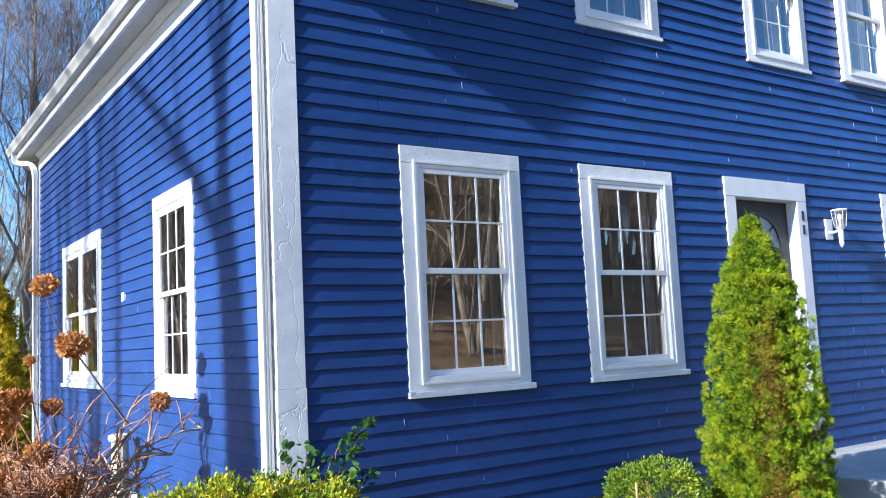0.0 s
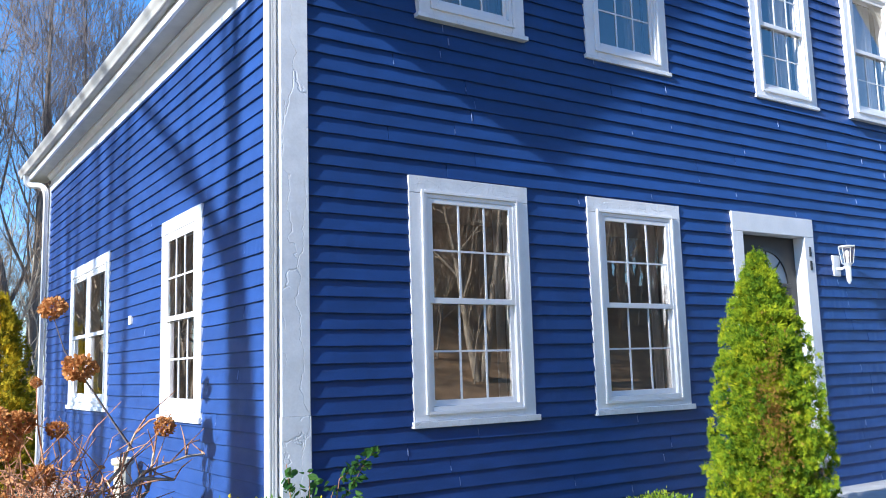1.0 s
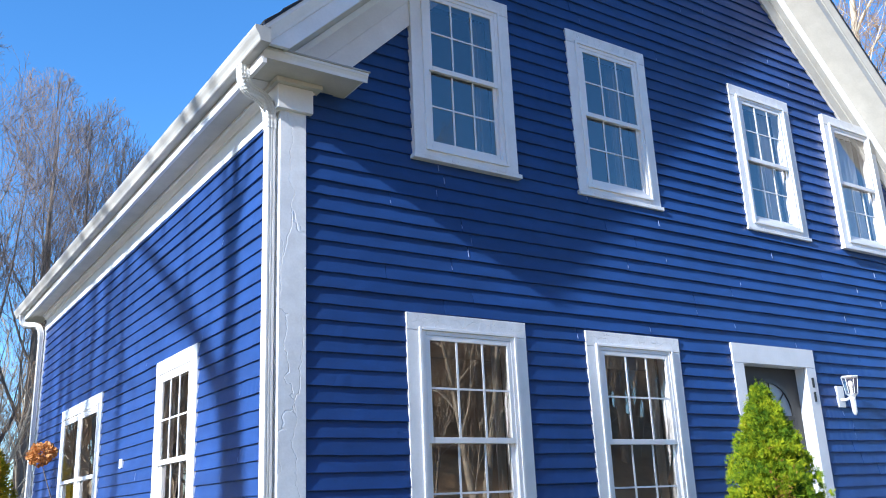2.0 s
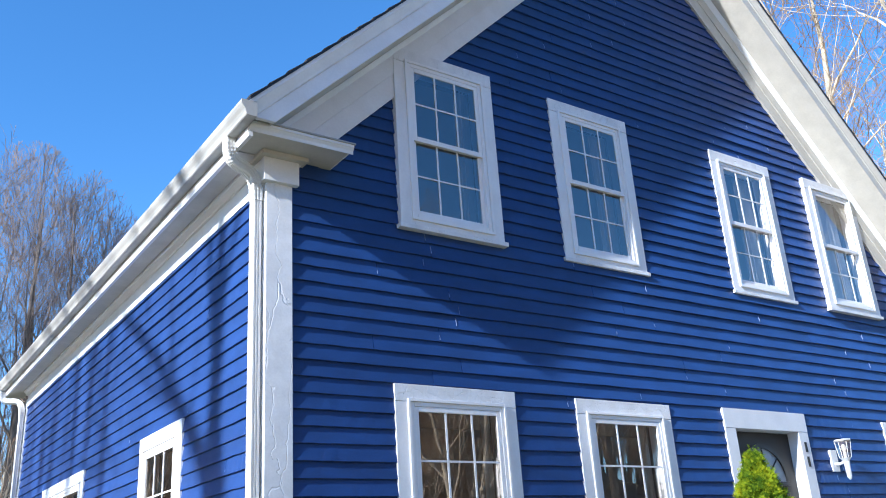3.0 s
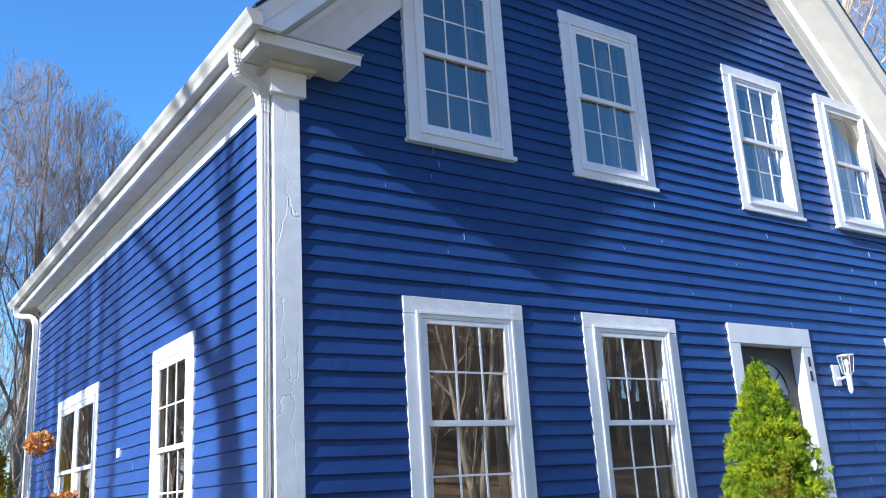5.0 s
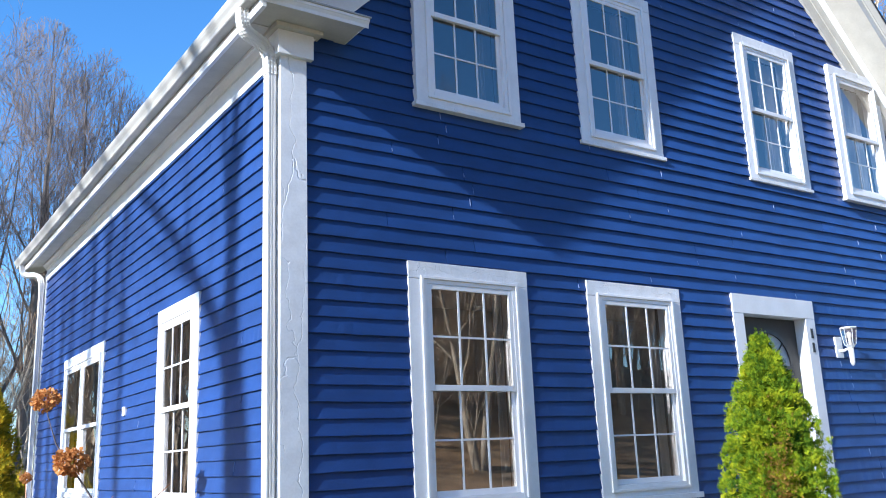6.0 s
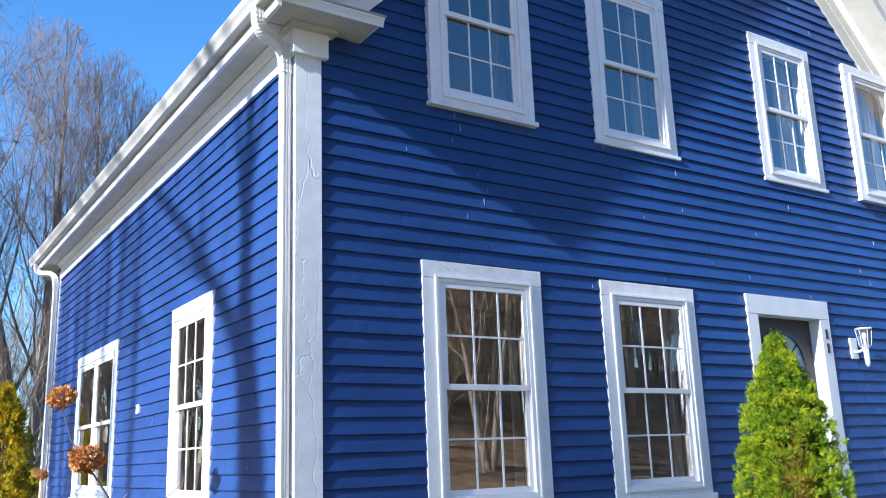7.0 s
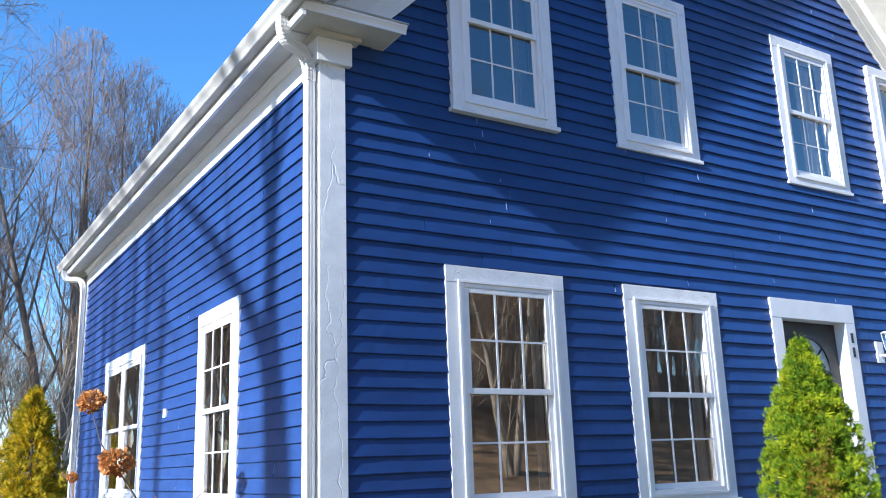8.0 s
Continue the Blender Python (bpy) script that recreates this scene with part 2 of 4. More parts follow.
def rise(x, y):
    """Height of the ground: level round the house, a wooded bank across the road."""
    d = max(0.0, -y - 16) / 22
    far = max(0.0, math.hypot(x - 4, y - 4) - 30) / 60
    s = min(1.0, d)
    bank = 12.5 * s * s * (3 - 2 * s)
    e = min(max((x - 28) / 6, 0), 1)
    bank *= 1 - 0.5 * e * e * (3 - 2 * e)
    return -0.15 + bank + 1.2 * min(far, 3) + 0.05 * noise.noise((x * 0.5, y * 0.5, 0)) * (0.3 if abs(y) < 6 else 1)


def ground():
    steps = [-2500, -900, -400, -200] + [-120 + 6 * i for i in range(15)] + [-32 + 2 * i for i in range(33)] + [40 + 8 * i for i in range(11)] + [200, 400, 900, 2500]
    verts = [(x, y, rise(x, y) if max(abs(x), abs(y)) < 150 else rise(150 * x / max(abs(x), abs(y)), 150 * y / max(abs(x), abs(y)))) for y in steps for x in steps]
    k = len(steps)
    faces = [(j * k + i, j * k + i + 1, (j + 1) * k + i + 1, (j + 1) * k + i) for j in range(k - 1) for i in range(k - 1)]
    ob = raw("ground", verts, faces, LITTER)
    ob.data.materials.append(GRASS)
    for p in ob.data.polygons:
        p.use_smooth = True
        p.material_index = int(math.hypot(p.center.x - 4, p.center.y - 2) < 17)
    return tagged(ob, "brown leaf-strewn winter ground around the house", "ground", kind="structure")


ground()

# ---- house: its main lines ----
WIDE, LONG = 7.9, 7.72          # front and side walls
BASE = 0.15                     # foot of the siding
APEX = 4.03                     # the gable's middle
LEFT = lambda x: 3.82 + 0.973 * x     # lower edge of the rake's frieze
RIGHT = lambda x: 11.81 - 1.01 * x


# openings of the front wall: x0, x1, z0, z1 of the outer casing
FRONT = {
    "w1": (0.872, 1.875, 1.0, 2.612), "w2": (2.458, 3.485, 1.0, 2.604), "w3": (6.62, 7.62, 1.0, 2.60),
    "u": (0.972, 1.897, 3.755, 5.208), "v": (2.54, 3.475, 3.748, 5.208), "c": (4.638, 5.575, 3.75, 5.213), "d": (6.135, 7.06, 3.75, 5.213),
    "door": (4.147, 5.315, BASE, 2.621),
}
SIDE = {"l1": (1.43, 2.44, 1.035, 2.603), "l2": (4.25, 6.11, 1.055, 2.610)}
IN = 0.115                     # casing's width


def panel_wall(name, length, height, holes, cut, label, place):
    """A thick wall with openings right through it, in its own plane: along x, outside towards -y."""
    bm = bmesh.new()
    xs = sorted({0.0, length, *(h[0] for h in holes), *(h[1] for h in holes)})
    zs = sorted({-0.3, height, *(h[2] for h in holes), *(h[3] for h in holes)})
    for x0, x1 in zip(xs, xs[1:]):
        for z0, z1 in zip(zs, zs[1:]):
            if not any(h[0] <= x0 and x1 <= h[1] and h[2] <= z0 and z1 <= h[3] for h in holes):
                box(bm, x0, x1, 0, 0.16, z0, z1)
    for co, no in cut:
        bmesh.ops.bisect_plane(bm, geom=bm.verts[:] + bm.edges[:] + bm.faces[:], plane_co=co, plane_no=no, clear_outer=True)
    ob = new(name, mesh(name, bm, DARKPLASTER))
    ob.matrix_world = place
    return tagged(ob, label, "wall", kind="structure")


def hole(o, floor=False):
    return (o[0] + IN, o[1] - IN, o[2] + (0 if floor else 0.06), o[3] - IN)


wall_front = panel_wall("wall_front", WIDE, 8.2, [hole(o, k == "door") for k, o in FRONT.items()],
                        [((0, 0, LEFT(0) + 0.30), (-0.973, 0, 1)), ((WIDE, 0, RIGHT(WIDE) + 0.30), (1.01, 0, 1))],
                        "gable wall clad in deep blue painted clapboards", Matrix.Identity(4))
SIDEPLACE = Matrix(((0, 1, 0, 0), (1, 0, 0, 0), (0, 0, 1, 0), (0, 0, 0, 1)))   # wall's x runs along the world's y
wall_side = panel_wall("wall_side", LONG, 4.2, [hole(o) for o in SIDE.values()], [], "long side wall clad in sunlit blue clapboards", SIDEPLACE)


def closing_walls():
    bm = boxed(WIDE - 0.16, WIDE, 0.17, LONG, -0.3, 4.2)
    tagged(part("wall_east", bm, BLUE), "plain blue side wall away from the street", "wall", kind="structure")
    bm = bmesh.new()
    prism(bm, [(0.17, LONG - 0.16, -0.3), (WIDE - 0.17, LONG - 0.16, -0.3), (WIDE - 0.17, LONG - 0.16, 4.1), (APEX, LONG - 0.16, LEFT(APEX) + 0.28), (0.17, LONG - 0.16, 4.1)], (0, 0.16, 0))
    tagged(part("wall_rear", bm, BLUE), "plain blue rear gable wall", "wall", kind="structure")
    tagged(part("floor", boxed(0.17, WIDE - 0.17, 0.17, LONG - 0.17, 0.2, 0.4), FENCEWOOD), "wooden ground floor inside the house", "floor", kind="structure")
    tagged(part("ceiling", boxed(0.17, WIDE - 0.17, 0.17, LONG - 0.17, 2.95, 3.2), DARKPLASTER), "plaster ceiling between the storeys", "ceiling", kind="structure")
    tagged(part("wall_inner", boxed(0.2, WIDE - 0.2, 3.1, 3.2, 0.41, 2.94), DARKPLASTER), "plain plastered partition inside the house", "wall", kind="structure")
    tagged(part("wall_inner_upper", boxed(1.0, WIDE - 1.0, 3.1, 3.2, 3.21, 5.0), DARKPLASTER), "plain plastered upstairs partition", "wall", kind="structure")


closing_walls()


def foundation():
    bm = boxed(0.012, WIDE, -0.004, 0.0, -0.4, BASE + 0.02)
    tagged(part("foundation_front", bm, STONE), "rough grey stone footing under the siding", "foundation", kind="structure")
    bm = boxed(-0.004, 0.0, 0.0, LONG, -0.4, BASE + 0.02)
    tagged(part("foundation_side", bm, STONE), "rough grey stone footing under the side wall", "foundation", kind="structure")


foundation()

# ---- roof, eaves and rakes ----


def sloped(bm, side, x0, x1, lo, hi, y0, y1):
    """A board along a rake: from x0 to x1, between two heights above the frieze's lower line."""
    f = LEFT if side == "left" else RIGHT
    prism(bm, [(x0, y0, f(x0) + lo), (x1, y0, f(x1) + lo), (x1, y0, f(x1) + hi), (x0, y0, f(x0) + hi)], (0, y1 - y0, 0))
    return bm


def stand_on_return(bm, z=4.108):
    """Cuts a rake's foot level, where it meets the boxed return."""
    cut = bmesh.ops.bisect_plane(bm, geom=bm.verts[:] + bm.edges[:] + bm.faces[:], plane_co=(0, 0, z), plane_no=(0, 0, -1), clear_outer=True)
    bmesh.ops.holes_fill(bm, edges=[e for e in cut["geom_cut"] if isinstance(e, bmesh.types.BMEdge)])
    return bm


def roof():
    r = thing("roof", "steep gable roof with dark shingles and white boxed rakes", "roof", kind="structure")
    for side, xe, f, s in (("left", -0.31, LEFT, 0.973), ("right", WIDE + 0.34, RIGHT, -1.01)):
        a, b = (xe, APEX) if side == "left" else (APEX, xe)
        part("deck", sloped(bmesh.new(), side, a, b, 0.62, 0.685, -0.40, LONG + 0.40), WHITE, r)
        # courses of shingles, each lapping over the one below
        verts, faces = [], []
        rng = random.Random(3)
        n = 34
        for i in range(n):
            u0, u1 = i / n, (i + 1.12) / n
            y = -0.43
            while y < LONG + 0.43:
                w = rng.uniform(0.28, 0.34)
                e = min(y + w - 0.004, LONG + 0.43)
                t = rng.uniform(-0.002, 0.002)
                k = len(verts)
                for u, h in ((u0 - 0.003 * rng.random(), 0.708 + t), (min(u1, 1.0), 0.692 + t), (u0, 0.696)):
                    x = xe + (APEX - xe) * u
                    verts += [(x, y, f(x) + h), (x, e, f(x) + h)]
                faces += [(k, k + 1, k + 3, k + 2), (k, k + 1, k + 5, k + 4), (k, k + 2, k + 4), (k + 1, k + 3, k + 5)]
                y += w
        tagged(raw("shingle_field", verts, faces, SHINGLE, r, "dark weathered asphalt shingles"), kind="stuff")
        for y0, y1, yy in ((-0.38, -0.35, -1), (LONG + 0.35, LONG + 0.38, 1)):
            # Right rake boards get the dimmed white to tone down full sun.
            part("fascia", stand_on_return(sloped(bmesh.new(), side, a, b, 0.41, 0.63, y0, y1)), WHITE if side == "left" else DIMWHITE, r)
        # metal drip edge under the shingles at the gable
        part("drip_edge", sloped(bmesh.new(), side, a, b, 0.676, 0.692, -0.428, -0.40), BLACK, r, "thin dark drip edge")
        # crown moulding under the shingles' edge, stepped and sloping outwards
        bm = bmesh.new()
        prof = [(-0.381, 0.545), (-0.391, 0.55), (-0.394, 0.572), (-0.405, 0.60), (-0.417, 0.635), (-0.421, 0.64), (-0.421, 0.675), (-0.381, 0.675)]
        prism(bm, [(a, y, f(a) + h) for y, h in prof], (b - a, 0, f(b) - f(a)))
        part("crown_moulding", stand_on_return(bm), WHITE if side == "left" else DIMWHITE, r)
        part("soffit", stand_on_return(sloped(bmesh.new(), side, a, b, 0.415, 0.43, -0.351, -0.06)), DIMWHITE, r)
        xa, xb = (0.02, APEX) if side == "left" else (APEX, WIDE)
        part("frieze_board", sloped(bmesh.new(), side, xa, xb, 0.0, 0.20, -0.042, 0.0), WHITE if side == "left" else DIMWHITE, r)
        part("upper_frieze_board", sloped(bmesh.new(), side, xa, xb, 0.201, 0.414, -0.052, 0.0), WHITE if side == "left" else DIMWHITE, r)
        bm = bmesh.new()
        prism(bm, [(xa, -0.053, f(xa) + 0.36), (xa, -0.065, f(xa) + 0.37), (xa, -0.10, f(xa) + 0.41), (xa, -0.053, f(xa) + 0.41)], (xb - xa, 0, f(xb) - f(xa)))
        part("bed_moulding", bm, WHITE, r)
    return r


roof()


def eave():
    e = thing("eave_cornice", "white boxed eave cornice with a boxed return on the gable", "cornice", kind="structure")
    # Soffit and return hold their shade in the dimmed white.
    part("soffit", boxed(-0.236, 0.0, 0.001, LONG + 0.38, 4.055, 4.075), DIMWHITE, e)
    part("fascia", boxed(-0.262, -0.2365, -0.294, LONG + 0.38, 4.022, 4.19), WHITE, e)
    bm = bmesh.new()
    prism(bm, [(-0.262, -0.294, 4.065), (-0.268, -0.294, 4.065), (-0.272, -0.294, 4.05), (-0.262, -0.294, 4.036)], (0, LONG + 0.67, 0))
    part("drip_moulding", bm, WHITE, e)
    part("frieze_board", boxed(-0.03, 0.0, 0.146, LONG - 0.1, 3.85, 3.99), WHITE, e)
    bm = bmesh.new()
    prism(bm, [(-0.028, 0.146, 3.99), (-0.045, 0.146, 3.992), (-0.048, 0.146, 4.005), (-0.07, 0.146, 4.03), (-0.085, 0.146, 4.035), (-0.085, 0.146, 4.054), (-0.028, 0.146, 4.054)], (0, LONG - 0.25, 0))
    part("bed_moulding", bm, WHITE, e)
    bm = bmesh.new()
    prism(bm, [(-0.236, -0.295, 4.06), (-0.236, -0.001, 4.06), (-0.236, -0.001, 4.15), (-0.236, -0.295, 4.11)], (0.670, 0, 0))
    ret = part("cornice_return", bm, DIMWHITE, e)
    bm = bmesh.new()
    prism(bm, [(-0.262, -0.2955, 4.054), (-0.262, -0.301, 4.054), (-0.262, -0.304, 4.075), (-0.262, -0.314, 4.092), (-0.262, -0.320, 4.098), (-0.262, -0.320, 4.115), (-0.262, -0.2955, 4.115)], (0.725, 0, 0))
    part("return_crown", bm, WHITE, ret)
    bm = bmesh.new()
    prism(bm, [(0.4345, -0.295, 4.057), (0.440, -0.295, 4.057), (0.443, -0.295, 4.075), (0.454, -0.295, 4.092), (0.463, -0.295, 4.098), (0.463, -0.295, 4.115), (0.4345, -0.295, 4.115)], (0, 0.278, 0.0))
    part("return_end", bm, WHITE, ret)
    bm = bmesh.new()
    prism(bm, [(-0.262, -0.328, 4.116), (-0.262, -0.328, 4.126), (-0.262, -0.002, 4.22), (-0.262, -0.002, 4.151), (-0.262, -0.295, 4.116)], (0.735, 0, 0))
    part("return_flashing", bm, DIMALU, ret, "white metal flashing on the return")
    return e


eave()


def corner_post():
    c = thing("corner_board", "cracked white painted corner board with a block capital", "corner board", kind="structure")
    part("front_board", boxed(-0.03, 0.15, -0.032, 0.0, 1.08, 3.865, bevel=0.002), OLDWHITE, c)
    part("side_board", boxed(-0.03, 0.0, 0.0015, 0.146, 1.08, 3.865, bevel=0.002), OLDWHITE, c)
    part("front_base", boxed(-0.034, 0.153, -0.036, 0.0, 0.10, 1.078, bevel=0.002), OLDWHITE, c)
    part("side_base", boxed(-0.034, 0.0, 0.0015, 0.150, 0.10, 1.078, bevel=0.002), OLDWHITE, c)
    part("capital", boxed(-0.062, 0.186, -0.066, 0.155, 3.865, 4.03, bevel=0.004), WHITE, c)
    part("capital_neck", boxed(-0.09, 0.235, -0.11, 0.155, 4.03, 4.0595, bevel=0.004), DIMWHITE, c)
    part("far_corner_board", boxed(-0.03, 0.0, LONG - 0.1, LONG, 0.10, 3.951), WHITE, c)
    part("east_corner_board", boxed(WIDE - 0.15, WIDE + 0.03, -0.032, 0.0, 0.10, 3.951), WHITE, c)
    return c


corner_post()


def gutter():
    g = thing("gutter", "white aluminium eave gutter with downspouts", "gutter")
    prof = [(-0.2635, 4.19), (-0.2635, 4.088), (-0.326, 4.088), (-0.332, 4.094), (-0.335, 4.112), (-0.343, 4.130), (-0.356, 4.150), (-0.364, 4.168), (-0.364, 4.187), (-0.352, 4.187),
            (-0.352, 4.170), (-0.346, 4.155), (-0.334, 4.136), (-0.326, 4.114), (-0.322, 4.095), (-0.268, 4.095), (-0.268, 4.19)]
    bm = bmesh.new()
    prism(bm, [(x, -0.42, z) for x, z in prof], (0, LONG + 0.84, 0))
    part("trough", bm, DIMALU, g)
    for y in (-0.4225, LONG + 0.42):
        bm = bmesh.new()
        prism(bm, [(x, y, z) for x, z in prof[:9]], (0, 0.002, 0))
        part("end_cap", bm, DIMALU, g)
    for y in [0.35 + 0.9 * i for i in range(9)]:
        part("hanger", boxed(-0.355, -0.265, y, y + 0.02, 4.178, 4.182), DIMALU, g)

    # fluted rectangle: three shallow grooves on each broad face
    OUTLINE = []
    for q in range(4):
        for u, d in ((-0.85, 0), (-0.45, 0), (-0.40, 0.10), (-0.20, 0.10), (-0.15, 0), (0.15, 0), (0.20, 0.10), (0.40, 0.10), (0.45, 0), (0.85, 0)):
            x, y = u, -(1 - d)
            for _ in range(q):
                x, y = -y, x
            OUTLINE.append((x, y))

    def spout(points, size, rib=0.0):
        """A rectangular pipe swept through points; rib makes the elbow's pleats."""
        bm = bmesh.new()
        rings = []
        for i, p in enumerate(points):
            p = Vector(p)
            d = (Vector(points[min(i + 1, len(points) - 1)]) - Vector(points[max(i - 1, 0)])).normalized()
            side = Vector((0.0, 1.0, 0.0))
            side = (side - d * side.dot(d)).normalized()
            out = d.cross(side)
            k = 1 - (rib if i % 2 else 0)
            h, w = size[1] / 2 * k, size[0] / 2 * k
            rings.append([bm.verts.new(p + sy * h * side + sx * w * out) for sx, sy in OUTLINE])
        for a, b in zip(rings, rings[1:]):
            for k in range(len(OUTLINE)):
                bm.faces.new((a[k], a[(k + 1) % len(OUTLINE)], b[(k + 1) % len(OUTLINE)], b[k]))
        bm.faces.new(rings[0])
        bm.faces.new(rings[-1][::-1])
        return bm

    def bend(a, b, c, d, n):
        return [((1 - t) ** 3 * Vector(a) + 3 * t * (1 - t) ** 2 * Vector(b) + 3 * t * t * (1 - t) * Vector(c) + t ** 3 * Vector(d)) for t in [i / n for i in range(n + 1)]]

    for y0, y1 in ((-0.06, 0.032), (LONG + 0.16, LONG - 0.05)):
        top, foot = (-0.298, y0, 4.089), (-0.076, y1, 3.74)
        elbow = bend(top, (-0.31, y0, 3.80), (-0.066, y1, 4.10), foot, 48)
        part("elbow", spout(elbow, (0.066, 0.082), 0.055), SPOUT, g, "pleated white elbow")
        part("downspout", spout([(-0.076, y1, 3.76), (-0.076, y1, 2.9), (-0.076, y1, 2.0), (-0.076, y1, 0.0)], (0.055, 0.074)), SPOUT, g)
    return g


gutter()

# ---- windows ----


def sash(win, x0, x1, z0, z1, y, cols, rows, mat=VINYL):
    s = thing("sash", "", "")
    s.parent = win
    w = 0.033
    part("stile", boxed(x0, x0 + w, y, y + 0.024, z0, z1, bevel=0.003), mat, s)
    part("stile", boxed(x1 - w, x1, y, y + 0.024, z0, z1, bevel=0.003), mat, s)
    part("rail", boxed(x0 + w, x1 - w, y, y + 0.024, z0, z0 + w + 0.006, bevel=0.003), mat, s)
    part("rail", boxed(x0 + w, x1 - w, y, y + 0.024, z1 - w, z1, bevel=0.003), mat, s)
    gx0, gx1, gz0, gz1 = x0 + w, x1 - w, z0 + w + 0.006, z1 - w
    bm = bmesh.new()
    bm.faces.new([bm.verts.new(p) for p in ((gx0, y + 0.008, gz0), (gx1, y + 0.008, gz0), (gx1, y + 0.008, gz1), (gx0, y + 0.008, gz1))])
    me = bpy.data.meshes.new("pane")
    bm.to_mesh(me)
    bm.free()
    me.materials.append(GLASS)
    pane = new("pane", me)
    pane.parent = s
    pane.visible_shadow = False
    if cols:
        for i in range(1, cols):
            x = gx0 + (gx1 - gx0) * i / cols
            part("muntin", boxed(x - 0.0072, x + 0.0072, y + 0.0025, y + 0.0077, gz0, gz1), GRILLE, s)
        for i in range(1, rows):
            z = gz0 + (gz1 - gz0) * i / rows
            part("muntin", boxed(gx0, gx1, y + 0.0029, y + 0.0073, z - 0.0065, z + 0.0065), GRILLE, s)
    return s


def insert(win, x0, x1, z0, z1, grid=(3, 2), upper=True):
    """A vinyl double-hung unit that fills an opening: frame, upper sash outside, lower sash behind it."""
    f = 0.030
    for name, b in (("frame_jamb", (x0, x0 + f, z0, z1)), ("frame_jamb", (x1 - f, x1, z0, z1)), ("frame_head", (x0 + f, x1 - f, z1 - f, z1)), ("frame_sill", (x0 + f, x1 - f, z0, z0 + f))):
        part(name, boxed(b[0], b[1], -0.034, 0.09, b[2], b[3], bevel=0.004), VINYL, win)
    a, b = x0 + f + 0.0005, x1 - f - 0.0005
    mid = (z0 + z1) / 2
    sash(win, a, b, mid - 0.018, z1 - f - 0.001, -0.031, grid[0] if upper else 0, grid[1])
    sash(win, a, b, z0 + f + 0.001, mid + 0.018, -0.006, *grid)


def curtain(win, x0, x1, z0, z1, y=0.15):
    bm = bmesh.new()
    n = 28
    rows = []
    for z in (z0, (z0 + z1) / 2, z1):
        rows.append([bm.verts.new((x0 + (x1 - x0) * i / n, y + 0.018 * math.sin(i * 1.4) + 0.006 * math.sin(i * 3.7 + z), z)) for i in range(n + 1)])
    for a, b in zip(rows, rows[1:]):
        for i in range(n):
            bm.faces.new((a[i], a[i + 1], b[i + 1], b[i]))
    ob = part("curtain", bm, CURTAIN)
    sol = ob.modifiers.new("thick", "SOLIDIFY")
    sol.thickness = 0.003
    ob.parent = win
    tagged(ob, "pale hanging curtain behind the pane")


def window(name, o, label, place, units=1, grid=(3, 2), upper=True, curtains=(), old=True, proud=0.0, notch=0.0):
    """Cased window in wall coordinates (along x, outside towards -y), then set into its wall."""
    x0, x1, z0, z1 = o
    w = thing(name, label, "window", kind="structure")
    c = OLDWHITE if old else WHITE
    part("casing_head", boxed(x0, x1 - notch, -0.032, proud, z1 - IN, z1, bevel=0.003), HEADPAINT if old and z0 < 3 else c, w)
    part("casing_side", boxed(x0, x0 + IN, -0.030, proud, z0, z1 - IN - 0.001, bevel=0.003), WHITE, w)
    part("casing_side", boxed(x1 - IN, x1, -0.030, proud, z0, z1 - IN - 0.001 - 2 * notch, bevel=0.003), WHITE, w)
    part("sill", boxed(x0 - 0.012, x1 + 0.028, (-0.04 if z0 > 3 else -0.05), 0.05, z0 - (0.034 if z0 > 3 else 0.042), z0 - 0.001, bevel=0.004), c, w)
    part("apron", boxed(x0 + IN, x1 - IN, -0.030, 0.0, z0, z0 + 0.059, bevel=0.003), WHITE, w)
    # thin moulding that laps the casing round the unit
    a, b, lo, hi = x0 + IN, x1 - IN, z0 + 0.06, z1 - IN
    for m, q in (("moulding", (a - 0.022, a - 0.001, lo - 0.02, hi + 0.02)), ("moulding", (b + 0.001, b + 0.022, lo - 0.02, hi + 0.02)), ("moulding", (a - 0.001, b + 0.001, hi, hi + 0.021)), ("moulding", (a - 0.001, b + 0.001, lo - 0.021, lo))):
        part(m, boxed(q[0], q[1], -0.044, -0.028, q[2], q[3], bevel=0.003), VINYL, w)
    step = (b - a) / units
    for i in range(units):
        insert(w, a + i * step + (0.02 if i else 0), a + (i + 1) * step - (0.02 if i < units - 1 else 0), lo, hi, grid, upper)
    for i in range(1, units):
        part("mullion", boxed(a + i * step - 0.0195, a + i * step + 0.0195, -0.03, 0.08, lo, hi, bevel=0.003), WHITE, w)
    for u0, u1 in curtains:
        curtain(w, a + (b - a) * u0, a + (b - a) * u1, lo - 0.05, hi + 0.05)
    w.matrix_world = place @ Matrix.Translation((0, -proud, 0))
    return w


I4 = Matrix.Identity(4)
window("window_1", FRONT["w1"], "white cased double-hung window with cracked head paint", I4, curtains=((0.92, 1.1),))
window("window_2", FRONT["w2"], "white double-hung window with grilles beside the door", I4, curtains=((0.9, 1.1),))
window("window_3", FRONT["w3"], "white cased window past the wall lantern", I4)
window("window_4", FRONT["u"], "upstairs white double-hung window tucked under the rake", I4, curtains=((-0.05, 0.10), (0.80, 1.1)), proud=0.028)
window("window_5", FRONT["v"], "upstairs white double-hung window with pale curtains", I4, curtains=((-0.05, 0.14), (0.72, 1.1)))
window("window_6", FRONT["c"], "sunlit upstairs white double-hung window with curtains", I4, curtains=((-0.05, 0.3), (0.6, 1.1)))
window("window_7", FRONT["d"], "sunlit upstairs white window cut by the rake board", I4, upper=False, curtains=((0.0, 1.0),), proud=0.028, notch=0.09)
